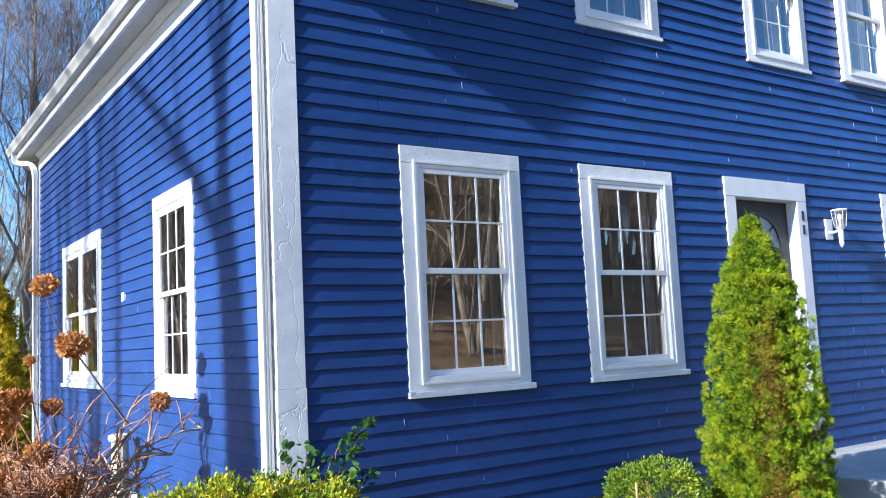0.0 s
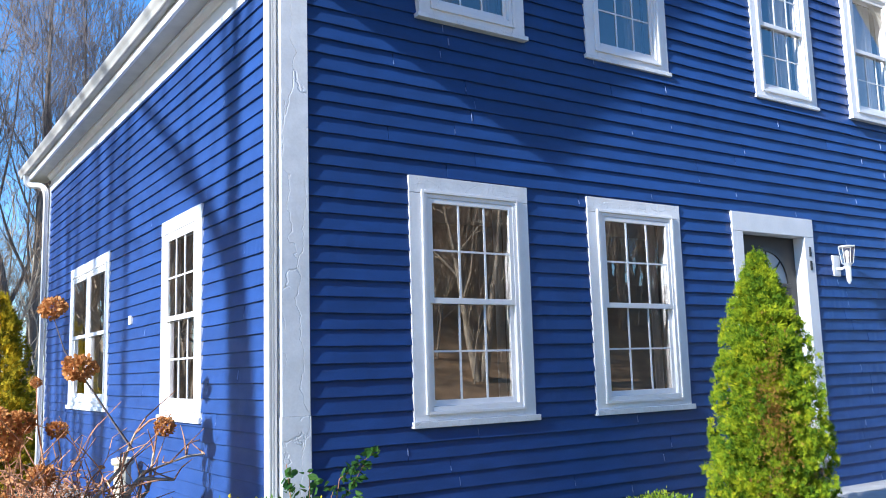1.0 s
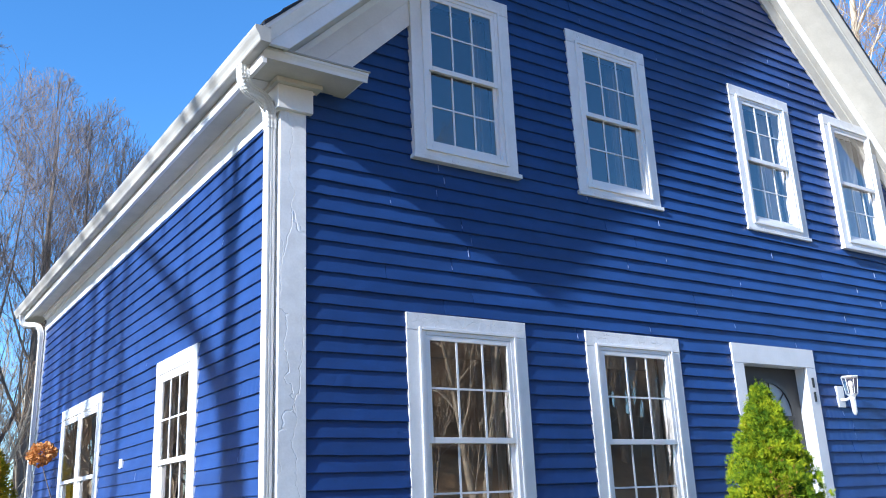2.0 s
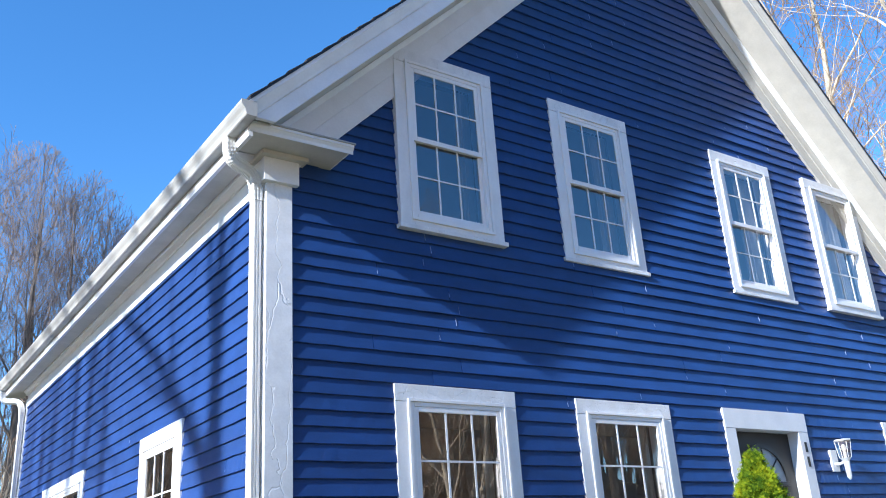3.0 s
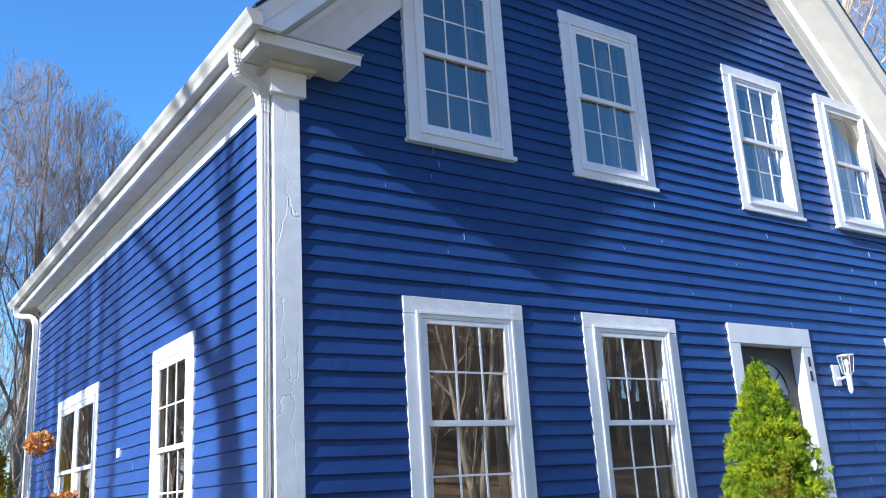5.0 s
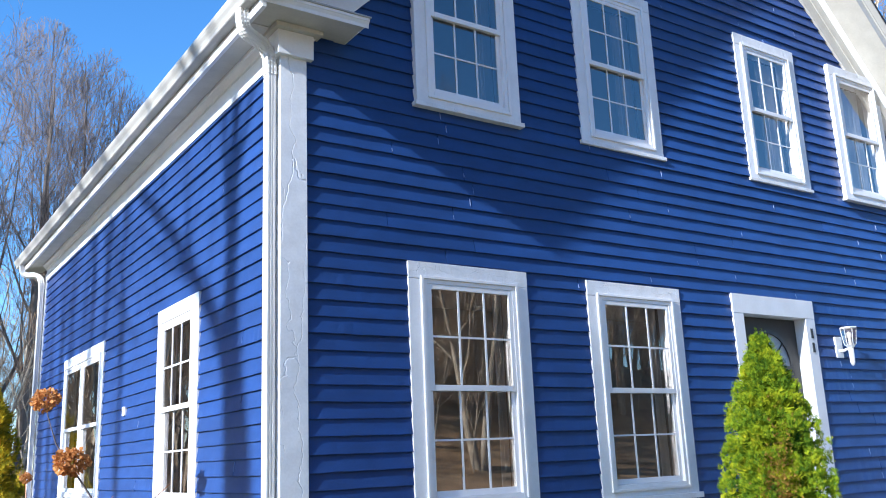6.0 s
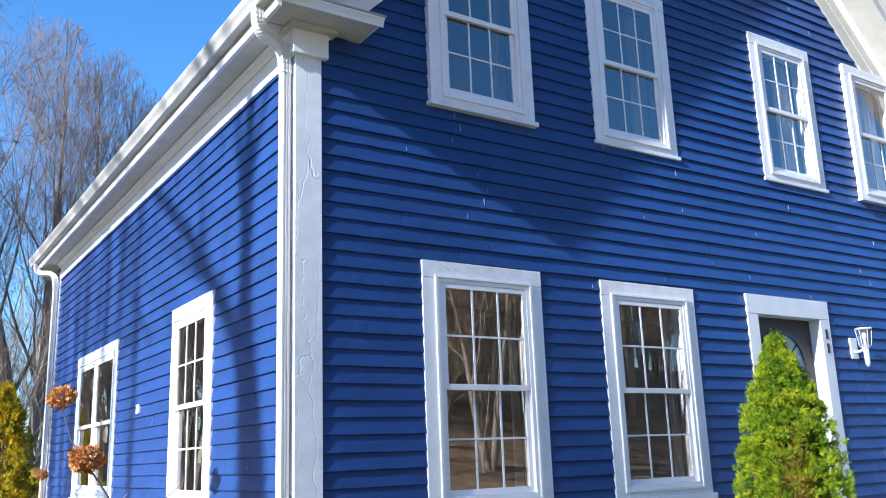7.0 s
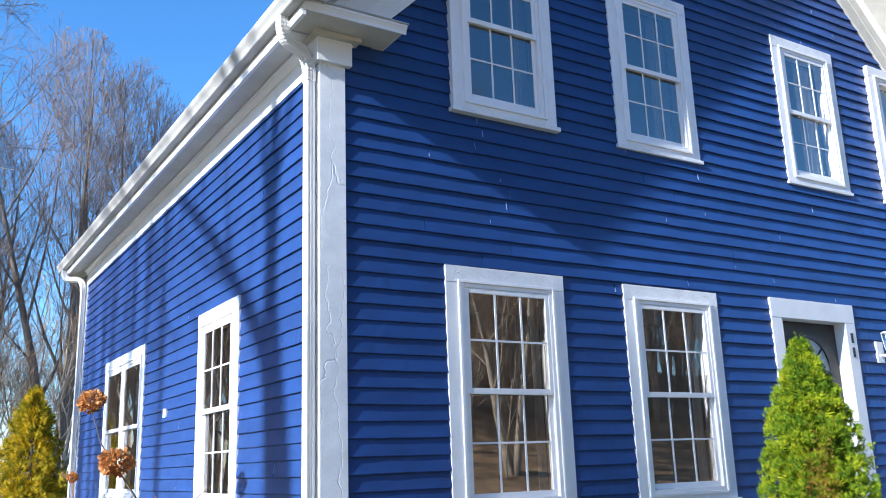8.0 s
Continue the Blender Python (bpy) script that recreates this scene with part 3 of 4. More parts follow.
window("window_8", SIDE["l1"], "tall white side window with grilles in sunlight", SIDEPLACE, grid=(3, 2))
window("window_9", SIDE["l2"], "white side window of two mulled double-hung units", SIDEPLACE, units=2, grid=(0, 0))

# ---- door, stoop and lantern ----


def door():
    x0, x1, z0, z1 = FRONT["door"]
    d = thing("door_1", "dark grey entry door with a fan light in white casing", "door", kind="structure")
    part("casing_head", boxed(x0, x1, -0.034, 0.0, z1 - 0.17, z1, bevel=0.003), WHITE, d)
    part("casing_side", boxed(x0, x0 + 0.14, -0.032, 0.0, 0.40, z1 - 0.171, bevel=0.003), WHITE, d)
    part("casing_side", boxed(x1 - 0.14, x1, -0.032, 0.0, 0.40, z1 - 0.171, bevel=0.003), WHITE, d)
    a, b = x0 + 0.14, x1 - 0.14
    part("jamb", boxed(x0 + IN + 0.001, a, 0.0005, 0.158, 0.40, z1 - 0.13), WHITE, d)
    part("jamb", boxed(b, x1 - IN - 0.001, 0.0005, 0.158, 0.40, z1 - 0.13), WHITE, d)
    part("jamb_head", boxed(a, b, 0.0005, 0.158, z1 - 0.17, z1 - 0.121), WHITE, d)
    part("threshold", boxed(x0 + IN + 0.001, x1 - IN - 0.001, -0.05, 0.158, 0.36, 0.399), DIMALU, d)
    slab = part("door_leaf", boxed(a + 0.003, b - 0.003, 0.085, 0.128, 0.405, z1 - 0.174, bevel=0.003), DOORPAINT, d, "dark grey painted door leaf")
    cx, cz, r = (a + b) / 2, 2.02, 0.285
    # half-round light of the door: rim, pane, spokes
    bm = bmesh.new()
    n = 20
    for k in range(n):
        p0, p1 = math.pi * k / n, math.pi * (k + 1) / n
        prism(bm, [(cx + q * math.cos(p), 0.066, cz + q * math.sin(p)) for q, p in ((r, p0), (r, p1), (r + 0.04, p1), (r + 0.04, p0))], (0, 0.0185, 0))
    box(bm, cx - r - 0.04, cx + r + 0.04, 0.066, 0.0845, cz - 0.036, cz - 0.001)
    part("light_rim", bm, BLACK, slab, "black half-round rim")
    bm = bmesh.new()
    prism(bm, [(cx + r * math.cos(math.pi * k / n), 0.080, cz + r * math.sin(math.pi * k / n)) for k in range(n + 1)], (0, 0.004, 0))
    part("light_pane", bm, FROST, slab, "frosted half-round pane")
    for ang in (45, 90, 135):
        c, s = math.cos(radians(ang)), math.sin(radians(ang))
        part("spoke", tube(bmesh.new(), [(cx + 0.08 * c, 0.075, cz + 0.08 * s), (cx + r * c, 0.075, cz + r * s)], 0.007), BLACK, slab)
    for z in (0.75, 1.35):
        for sx in (-1, 1):
            part("raised_panel", boxed(cx + sx * 0.21 - 0.14, cx + sx * 0.21 + 0.14, 0.078, 0.0855, z - 0.22, z + 0.22, bevel=0.003), DOORPAINT, slab)
    part("knob", tube(bmesh.new(), [(a + 0.07, 0.085, 1.35), (a + 0.07, 0.05, 1.35), (a + 0.07, 0.03, 1.35), (a + 0.07, 0.012, 1.35)], [0.012, 0.014, 0.03, 0.022], 12), DIMALU, slab)
    # plain bars in place of the numerals on the casing
    for z in (2.315, 2.185):
        part("number_bar", boxed(x1 - 0.085, x1 - 0.055, -0.038, -0.0325, z - 0.045, z + 0.045, bevel=0.001), BLACK, d, "small black bar on the casing")
    return d


door()


def stoop():
    s = thing("stoop", "pale concrete stoop in front of the entry", "stoop")
    part("landing", boxed(4.05, 7.4, -1.7, -0.02, -0.3, 0.165, bevel=0.012), CONCRETE, s)
    return s


stoop()


def lantern():
    l = thing("wall_lantern", "white carriage wall lantern with clear glass panes", "lamp")
    x, z = 5.655, 2.20
    part("back_plate", boxed(x - 0.055, x + 0.055, -0.034, -0.012, z - 0.10, z + 0.10, bevel=0.006), WHITE, l)
    part("arm", tube(bmesh.new(), [(x, -0.03, z - 0.03), (x + 0.0, -0.08, z - 0.035), (x, -0.125, z - 0.02), (x, -0.14, z + 0.0)], 0.014, 8), WHITE, l)
    y = -0.145
    part("stem", tube(bmesh.new(), [(x, y, z - 0.185), (x, y, z - 0.17), (x, y, z - 0.155), (x, y, z - 0.02), (x, y, z + 0.0), (x, y, z + 0.01)], [0.006, 0.016, 0.022, 0.026, 0.04, 0.05], 10), WHITE, l)
    top, low = 0.070, 0.050
    ring = lambda r, h: [(x + r * math.cos(k * math.tau / 6), y + r * math.sin(k * math.tau / 6), h) for k in range(6)]
    a, b = ring(low, z + 0.012), ring(top, z + 0.165)
    for k in range(6):
        part("bar", tube(bmesh.new(), [a[k], b[k]], 0.0028, 5), WHITE, l)
        bm = bmesh.new()
        q = [bm.verts.new(p) for p in (a[k], a[(k + 1) % 6], b[(k + 1) % 6], b[k])]
        bm.faces.new(q)
        bmesh.ops.solidify(bm, geom=bm.faces[:], thickness=0.002)
        part("pane", bm, CLEAR, l).visible_shadow = False
    part("rim", tube(bmesh.new(), [(x, y, z + 0.163), (x, y, z + 0.170), (x, y, z + 0.178)], [0.074, 0.078, 0.074], 6), WHITE, l)
    part("socket", tube(bmesh.new(), [(x, y, z + 0.01), (x, y, z + 0.07)], 0.014, 8), WHITE, l)
    part("bulb", tube(bmesh.new(), [(x, y, z + 0.07), (x, y, z + 0.09), (x, y, z + 0.12), (x, y, z + 0.135)], [0.012, 0.022, 0.022, 0.008], 8), VINYL, l)
    return l


lantern()


def wall_plate():
    p = thing("outlet_box", "small white outlet cover on the side wall", "outlet")
    part("cover", boxed(-0.035, -0.008, 3.37, 3.45, 1.82, 1.90, bevel=0.004), WHITE, p)
    part("slot", boxed(-0.037, -0.0352, 3.395, 3.425, 1.835, 1.885), STONE, p)
    return p


wall_plate()

# ---- plants ----


def sprays(count, place, size, seed, fan=6, flat=0.25):
    """Small leaf fans: place(rng) gives a point, the way outwards and a scale."""
    rng = random.Random(seed)
    verts, faces = [], []
    for _ in range(count):
        p, out, k = place(rng)
        out = (Vector(out) + Vector((rng.gauss(0, 0.35), rng.gauss(0, 0.35), rng.gauss(0, 0.3)))).normalized()
        side = out.cross(Vector((rng.gauss(0, 1), rng.gauss(0, 1), rng.gauss(0, 1)))).normalized()
        s = size * k * rng.uniform(0.6, 1.3)
        base = len(verts)
        verts.append(tuple(Vector(p)))
        up = out.cross(side)
        for i in range(fan):
            a = (i / (fan - 1) - 0.5) * 2.0
            r = s * (1 - 0.35 * abs(a)) * rng.uniform(0.75, 1.1)
            tip = Vector(p) + r * (math.cos(a) * out + math.sin(a) * side) + up * s * rng.uniform(-flat, flat)
            rootl = Vector(p) + 0.45 * r * (math.cos(a - 0.14) * out + math.sin(a - 0.14) * side)
            rootr = Vector(p) + 0.45 * r * (math.cos(a + 0.14) * out + math.sin(a + 0.14) * side)
            verts += [tuple(rootl), tuple(tip), tuple(rootr)]
            j = base + 1 + 3 * i
            faces.append((base, j, j + 1, j + 2))
    return verts, faces


def leaves(count, place, size, seed, wide=0.5):
    """Single pointed leaves, slightly folded along the middle."""
    rng = random.Random(seed)
    verts, faces = [], []
    for _ in range(count):
        p, out, k = place(rng)
        p = Vector(p)
        d = (Vector(out) + Vector((rng.gauss(0, 0.6), rng.gauss(0, 0.6), rng.gauss(0, 0.6)))).normalized()
        side = d.cross(Vector((rng.gauss(0, 1), rng.gauss(0, 1), rng.gauss(0, 1)))).normalized()
        up = d.cross(side)
        s = size * k * rng.uniform(0.65, 1.25)
        b = len(verts)
        w = s * wide
        verts += [tuple(p), tuple(p + 0.35 * s * d + 0.5 * w * side + 0.12 * s * up), tuple(p + 0.75 * s * d + 0.38 * w * side + 0.1 * s * up), tuple(p + s * d), tuple(p + 0.75 * s * d - 0.38 * w * side + 0.1 * s * up), tuple(p + 0.35 * s * d - 0.5 * w * side + 0.12 * s * up)]
        faces += [(b, b + 1, b + 2, b + 3), (b, b + 3, b + 4, b + 5)]
    return verts, faces


def arborvitae(name, label, x, y, z, height, radius, mat, seed, count, size=0.055, brown=0.0):
    t = thing(name, label, "shrub", at=(x, y, z))
    part("trunk", tube(bmesh.new(), [(0, 0, 0), (0, 0, height * 0.5), (0.01, 0, height * 0.93)], [0.05, 0.03, 0.006], 8), BARK, t)
    rng0 = random.Random(seed)
    bumps = [(rng0.uniform(0, math.tau), rng0.uniform(0, 1), rng0.uniform(0.03, 0.08), rng0.choice((-1, 1, 1))) for _ in range(160)]

    def girth(a, u):
        prof = radius * float(np.interp(u, (0, 0.12, 0.3, 0.45, 0.6, 0.74, 0.87, 0.95, 1.0), (0.8, 0.95, 1.0, 0.97, 0.84, 0.68, 0.40, 0.2, 0.06)))
        k = 1.0
        for ba, bu, w, s in bumps:
            da = math.atan2(math.sin(a - ba), math.cos(a - ba)) * 0.35
            k += s * 0.13 * math.exp(-(da * da + (u - bu) ** 2 * 4) / (w * w))
        return prof * k

    def spot(rng):
        u = rng.random() ** 1.25
        u = min(u, 0.985)
        a = rng.uniform(0, math.tau)
        r = girth(a, u) * (1 - 0.5 * rng.random() ** 2.2)
        return (r * math.cos(a), r * math.sin(a), u * height), (0.6 * math.cos(a), 0.6 * math.sin(a), 0.95), 1 - 0.35 * u

    clumps = [spot(rng0) for _ in range(count // 20)]

    def tuft(rng):
        p, o, k = rng.choice(clumps)
        w = size * 0.36 * k
        return (p[0] + rng.gauss(0, w), p[1] + rng.gauss(0, w), p[2] + rng.gauss(0, w * 1.3)), o, k
    v, f = sprays(count, tuft, size, seed)
    tagged(raw("foliage", v, f, mat, t), kind="stuff")
    def heart(rng):
        u, a = 0.93 * rng.random(), rng.uniform(0, math.tau)
        r = girth(a, u) * rng.uniform(0.2, 0.66)
        return (r * math.cos(a), r * math.sin(a), u * height), (math.cos(a), math.sin(a), 0.6), 1.9
    v, f = sprays(count // 5, heart, size, seed + 5)
    tagged(raw("inner_foliage", v, f, mat, t), kind="stuff")
    # leading shoots
    def tipspot(rng):
        u = rng.random()
        return (rng.gauss(0, 0.018), rng.gauss(0, 0.018), height * (0.93 + 0.09 * u)), (rng.gauss(0, 0.5), rng.gauss(0, 0.5), 1.2), 0.7
    v, f = sprays(60, tipspot, size, seed + 1)
    tagged(raw("leader", v, f, mat, t), kind="stuff")
    if brown:
        def dead(rng):
            if rng.random() < 0.25:
                p, o, k = spot(rng)
                return (p[0] * 0.95, p[1] * 0.95, p[2] * 0.8), o, k * 0.8
            a, u = rng.gauss(-2.42, 0.16), rng.choice((rng.gauss(0.5, 0.09), rng.gauss(0.14, 0.08)))
            u = min(max(u, 0.02), 0.8)
            r = girth(a, u) * rng.uniform(0.9, 1.06)
            return (r * math.cos(a), r * math.sin(a), u * height), (math.cos(a), math.sin(a), 0.5), 0.7
        v, f = sprays(int(count * brown), dead, size, seed + 2)
        tagged(raw("dead_foliage", v, f, CEDARBROWN, t, "brown dead sprays"), kind="stuff")
    return t


arborvitae("arborvitae", "bright green columnar arborvitae beside the entry door", 3.13, -1.0, -0.12, 2.20, 0.40, CEDAR, 5, 46000, size=0.040, brown=0.07)
arborvitae("golden_arborvitae", "yellow-tipped arborvitae behind the house corner", -0.40, 9.0, -0.2, 2.75, 0.54, GOLDCEDAR, 8, 10000, size=0.085)


def mound(name, label, category, x, y, z, rx, ry, rz, mat, seed, count, size, wide, lumps=16, clump=12):
    t = thing(name, label, category, at=(x, y, z))
    rng0 = random.Random(seed)
    for i in range(7):
        a = rng0.uniform(0, math.tau)
        part("stem", tube(bmesh.new(), [(0.03 * math.cos(a), 0.03 * math.sin(a), 0), (0.3 * rx * math.cos(a), 0.3 * ry * math.sin(a), 0.5 * rz), (0.62 * rx * math.cos(a), 0.62 * ry * math.sin(a), 0.8 * rz)], [0.012, 0.009, 0.004], 5), CANE, t)
    bumps = []
    for _ in range(lumps):
        d = Vector((rng0.gauss(0, 1), rng0.gauss(0, 1), abs(rng0.gauss(0.3, 1)))).normalized()
        bumps.append((d, rng0.uniform(-0.09, 0.12)))

    def spot(rng):
        d = Vector((rng.gauss(0, 1), rng.gauss(0, 1), rng.gauss(0.25, 0.9))).normalized()
        k = 1 + sum(h * math.exp(-((d - b).length / 0.32) ** 2) for b, h in bumps)
        k *= 1 - 0.3 * rng.random() ** 2
        d = Vector((d.x, d.y, math.copysign(abs(d.z) ** 0.75, d.z)))
        return (d.x * rx * k, d.y * ry * k, rz * 0.5 + d.z * rz * 0.5 * k), d + Vector((0, 0, 0.4)), 1
    clumps = [spot(rng0) for _ in range(count // clump)]

    def tuft(rng):
        p, o, k = rng.choice(clumps)
        w = size * 0.75
        return (p[0] + rng.gauss(0, w), p[1] + rng.gauss(0, w), p[2] + rng.gauss(0, w)), o, k
    v, f = leaves(count, tuft, size, seed, wide)
    tagged(raw("foliage", v, f, mat, t), kind="stuff")
    return t


mound("boxwood", "clipped light green boxwood ball at the wall", "shrub", 2.33, -0.7, -0.14, 0.335, 0.32, 0.60, BOX, 11, 9000, 0.021, 0.55)
mound("euonymus", "low yellow and green variegated euonymus hedge", "shrub", -0.52, -0.62, -0.14, 0.72, 0.36, 0.83, EUON, 12, 16000, 0.027, 0.6, clump=16)


def garden_stake():
    s = thing("garden_stake", "thin bare wooden stake beside the boxwood", "stake", at=(1.87, -0.95, -0.15))
    part("shaft", tube(bmesh.new(), [(0, 0, 0), (0.01, 0, 0.28), (0.03, 0.01, 0.55)], [0.010, 0.009, 0.007], 6), FENCEWOOD, s)
    return s


def bed_stone(x, y, r, seed):
    t = thing("garden_stone", "rounded tan stone at the foot of the arborvitae", "stone", "stones of the bed", at=(x, y, -0.15))
    bm = bmesh.new()
    bmesh.ops.create_icosphere(bm, subdivisions=3, radius=r)
    for v in bm.verts:
        k = 1 + 0.35 * noise.noise(v.co * (2.2 / r) * 0.5 + Vector((seed, 0, 0)))
        v.co = Vector((v.co.x * k * 1.25, v.co.y * k, v.co.z * k * 0.8 + r * 0.55))
    ob = part("stone_body", bm, STONE, t)
    for p in ob.data.polygons:
        p.use_smooth = True
    return t


garden_stake()
for k, (x, y, r) in enumerate(((2.62, -0.95, 0.10), (2.70, -1.22, 0.085), (2.52, -1.15, 0.07), (2.78, -0.72, 0.12))):
    bed_stone(x, y, r, k * 3.1)


def climbing_sprig():
    t = thing("climbing_euonymus", "green leafy sprigs climbing in front of the corner", "shrub", at=(0.05, -0.25, -0.15))
    o = Vector(t.location)
    ends = [((0.48, -0.27, 0.88), (0.25, -0.2, 0.72)), ((0.36, -0.3, 0.80), (0.2, -0.25, 0.55)), ((-0.08, -0.2, 0.83), (-0.05, -0.2, 0.6)), ((0.30, -0.3, 0.62), (0.2, -0.3, 0.45)), ((0.05, -0.22, 0.78), (0.06, -0.2, 0.5)),
            ((0.42, -0.32, 0.60), (0.28, -0.3, 0.42)), ((0.18, -0.28, 0.70), (0.12, -0.25, 0.5)), ((0.33, -0.26, 0.50), (0.2, -0.25, 0.36))]
    paths = []
    for e, m in ends:
        pts = [Vector((0, 0, 0)), Vector(m) - o, Vector(e) - o]
        part("stem", tube(bmesh.new(), pts, [0.006, 0.004, 0.002], 5), CANE, t)
        paths.append(pts)

    def spot(rng):
        a, b, c = rng.choice(paths)
        u = rng.random()
        p = b.lerp(c, u) if rng.random() < 0.75 else a.lerp(b, 0.5 + 0.5 * u)
        return p + Vector((rng.gauss(0, 0.022), rng.gauss(0, 0.022), rng.gauss(0, 0.022))), (rng.gauss(0, 1), -0.7, rng.gauss(0.2, 0.6)), 1
    v, f = leaves(300, spot, 0.055, 21, 0.62)
    tagged(raw("foliage", v, f, VINE, t), kind="stuff")
    return t


climbing_sprig()


def hydrangea():
    t = thing("hydrangea", "bare hydrangea bush with dried russet flower heads", "shrub", at=(-1.05, 1.15, -0.15))
    o = Vector(t.location)
    rng = random.Random(31)
    back = lambda p: Vector((-2.1 + (p[0] + 2.1) * 1.1, 1.15 + (p[1] - 0.6) * 1.1, max(-0.15, 1.31 + (p[2] - 1.31) * 1.1)))

    def head(p, r, seed):
        h = thing("flower_head", "", "")
        h.parent = t
        h.location = p - o
        flat = rng.uniform(0.75, 1.0)

        def spot(g):
            d = Vector((g.gauss(0, 1), g.gauss(0, 1), g.gauss(0.15, 0.9))).normalized()
            k = 1 + 0.16 * math.sin(5 * d.x + seed) * math.cos(4 * d.z + 2 * seed)
            q = d * r * k * (1 - 0.5 * g.random() ** 2)
            q.z *= flat
            return q, d, 1
        v, f = leaves(480, spot, r * 0.30, seed, 0.9)
        tagged(raw("petal_mass", v, f, PETAL, h, "crumpled russet petals"), kind="stuff")
        return h

    def cane(pts, r, mat=CANE, label="", sides=5):
        n = len(pts)
        part("cane", tube(bmesh.new(), [Vector(p) - o for p in pts], [r * (1 - 0.75 * i / (n - 1)) for i in range(n)], sides), mat, t, label)

    big = [((-1.17, 0.6, 1.745), 0.072), ((-1.02, 0.6, 1.395), 0.088), ((-0.52, 0.6, 1.035), 0.058), ((-1.14, 0.55, 1.05), 0.055), ((-1.32, 0.6, 1.10), 0.075), ((-1.42, 0.5, 0.98), 0.09),
           ((-1.09, 0.4, 0.63), 0.07), ((-1.36, 0.3, 0.50), 0.08), ((-1.46, 0.45, 1.12), 0.07), ((-1.24, 0.4, 0.82), 0.065), ((-0.96, 0.5, 0.39), 0.06), ((-1.5, 0.3, 0.7), 0.075), ((-1.24, 0.65, 1.32), 0.03)]
    for i, (p, r) in enumerate(big):
        p = back(p)
        head(p, r * 1.08, 40 + i)
        base = Vector((o.x + rng.uniform(-0.2, 0.2), o.y + rng.uniform(-0.15, 0.15), -0.15))
        mid = base.lerp(p, 0.55) + Vector((rng.uniform(-0.14, 0.14), rng.uniform(-0.1, 0.1), 0.06))
        if i > 1:
            cane([base, base.lerp(mid, 0.5) + Vector((rng.uniform(-.05, .05), 0, 0)), mid, mid.lerp(p, 0.55) + Vector((rng.uniform(-.04, .04), 0, 0.02)), p], 0.012)
    # the long dark stalk under the topmost head
    cane([back(p) for p in ((-0.70, 0.61, 0.90), (-0.78, 0.62, 1.02), (-0.95, 0.62, 1.28), (-1.10, 0.62, 1.50), (-1.17, 0.6, 1.70))], 0.010, TWIG, "dark upright stalk")
    # thick pale forked canes
    for pts, r in (([(-1.02, 0.6, -0.15), (-0.91, 0.6, 0.02), (-0.85, 0.62, 0.52), (-0.65, 0.66, 0.73), (-0.43, 0.7, 0.70)], 0.021),
                   ([(-0.96, 0.53, -0.15), (-0.89, 0.6, 0.16), (-0.75, 0.66, 0.49), (-0.59, 0.7, 0.65), (-0.54, 0.75, 0.87)], 0.017),
                   ([(-1.14, 0.6, -0.15), (-1.05, 0.6, 0.09), (-1.0, 0.6, 0.55), (-0.78, 0.6, 0.80), (-0.69, 0.62, 1.0)], 0.016),
                   ([(-1.0, 0.47, -0.15), (-0.76, 0.53, 0.0), (-0.51, 0.6, 0.30), (-0.32, 0.66, 0.33), (-0.16, 0.7, 0.46)], 0.014),
                   ([(-0.85, 0.62, 0.49), (-0.61, 0.7, 0.76), (-0.34, 0.75, 0.83), (-0.09, 0.8, 0.84)], 0.010)):
        way = [back(p) for p in pts]
        cane(way, r * 1.8, PALECANE, "thick pale cane", 7)
        for q in way[2:] + [way[1].lerp(way[2], 0.6), way[2].lerp(way[3], 0.5)]:
            for _ in range(2):
                d = Vector((rng.gauss(0.08, 0.14), rng.gauss(0, 0.10), rng.uniform(0.03, 0.26)))
                k = Vector((rng.gauss(0, 0.035), rng.gauss(0, 0.03), rng.uniform(-0.02, 0.05)))
                cane([q, q + d * 0.4 + k, q + d * 0.75 + k * 0.6, q + d * 1.15], 0.0075, CANE, "forked reddish twig", 5)
    # arching thin canes with side twigs
    bm = bmesh.new()
    for i in range(340):
        a = rng.uniform(0, math.tau)
        h, sp = rng.uniform(0.35, 1.25), rng.uniform(0.15, 0.85)
        base = Vector((rng.uniform(-0.35, 0.2), rng.uniform(-0.25, 0.25), 0))
        way = Vector((math.cos(a) - 0.15, 0.7 * math.sin(a), 0))
        droop = rng.uniform(-0.6, 0.1)
        bow = rng.gauss(0, 0.16)
        pts = [base + way * sp * u ** 1.4 + Vector((bow * math.sin(3.1 * u) + rng.gauss(0, 0.028), rng.gauss(0, 0.028), h * (u * 1.5 - 0.5 * u * u) + droop * u ** 3)) for u in (0, 0.2, 0.4, 0.6, 0.8, 1.0)]
        r = rng.uniform(0.005, 0.0105)
        tube(bm, pts, [r, r * 0.92, r * 0.8, r * 0.65, r * 0.5, r * 0.35], 4)
        for _ in range(2):
            q = pts[rng.choice((2, 3, 4))]
            e = q + Vector((rng.gauss(0, 0.16), rng.gauss(0, 0.10), rng.uniform(-0.06, 0.2)))
            tube(bm, [q, q.lerp(e, 0.5) + Vector((rng.gauss(0, 0.02), 0, 0.03)), e], [r * 0.6, r * 0.5, r * 0.3], 3)
    tagged(part("tangle", bm, CANE, t, "thin reddish tangled canes"), kind="stuff")

    def spot(g):
        a = g.uniform(0, math.tau)
        r = 0.62 * math.sqrt(g.random())
        return (r * math.cos(a) - 0.32, r * math.sin(a) * 0.8, 0.05 + 1.0 * g.random() ** 1.6), (g.gauss(0, 1), g.gauss(0, 1), -0.5), 1
    v, f = leaves(420, spot, 0.045, 77, 0.6)
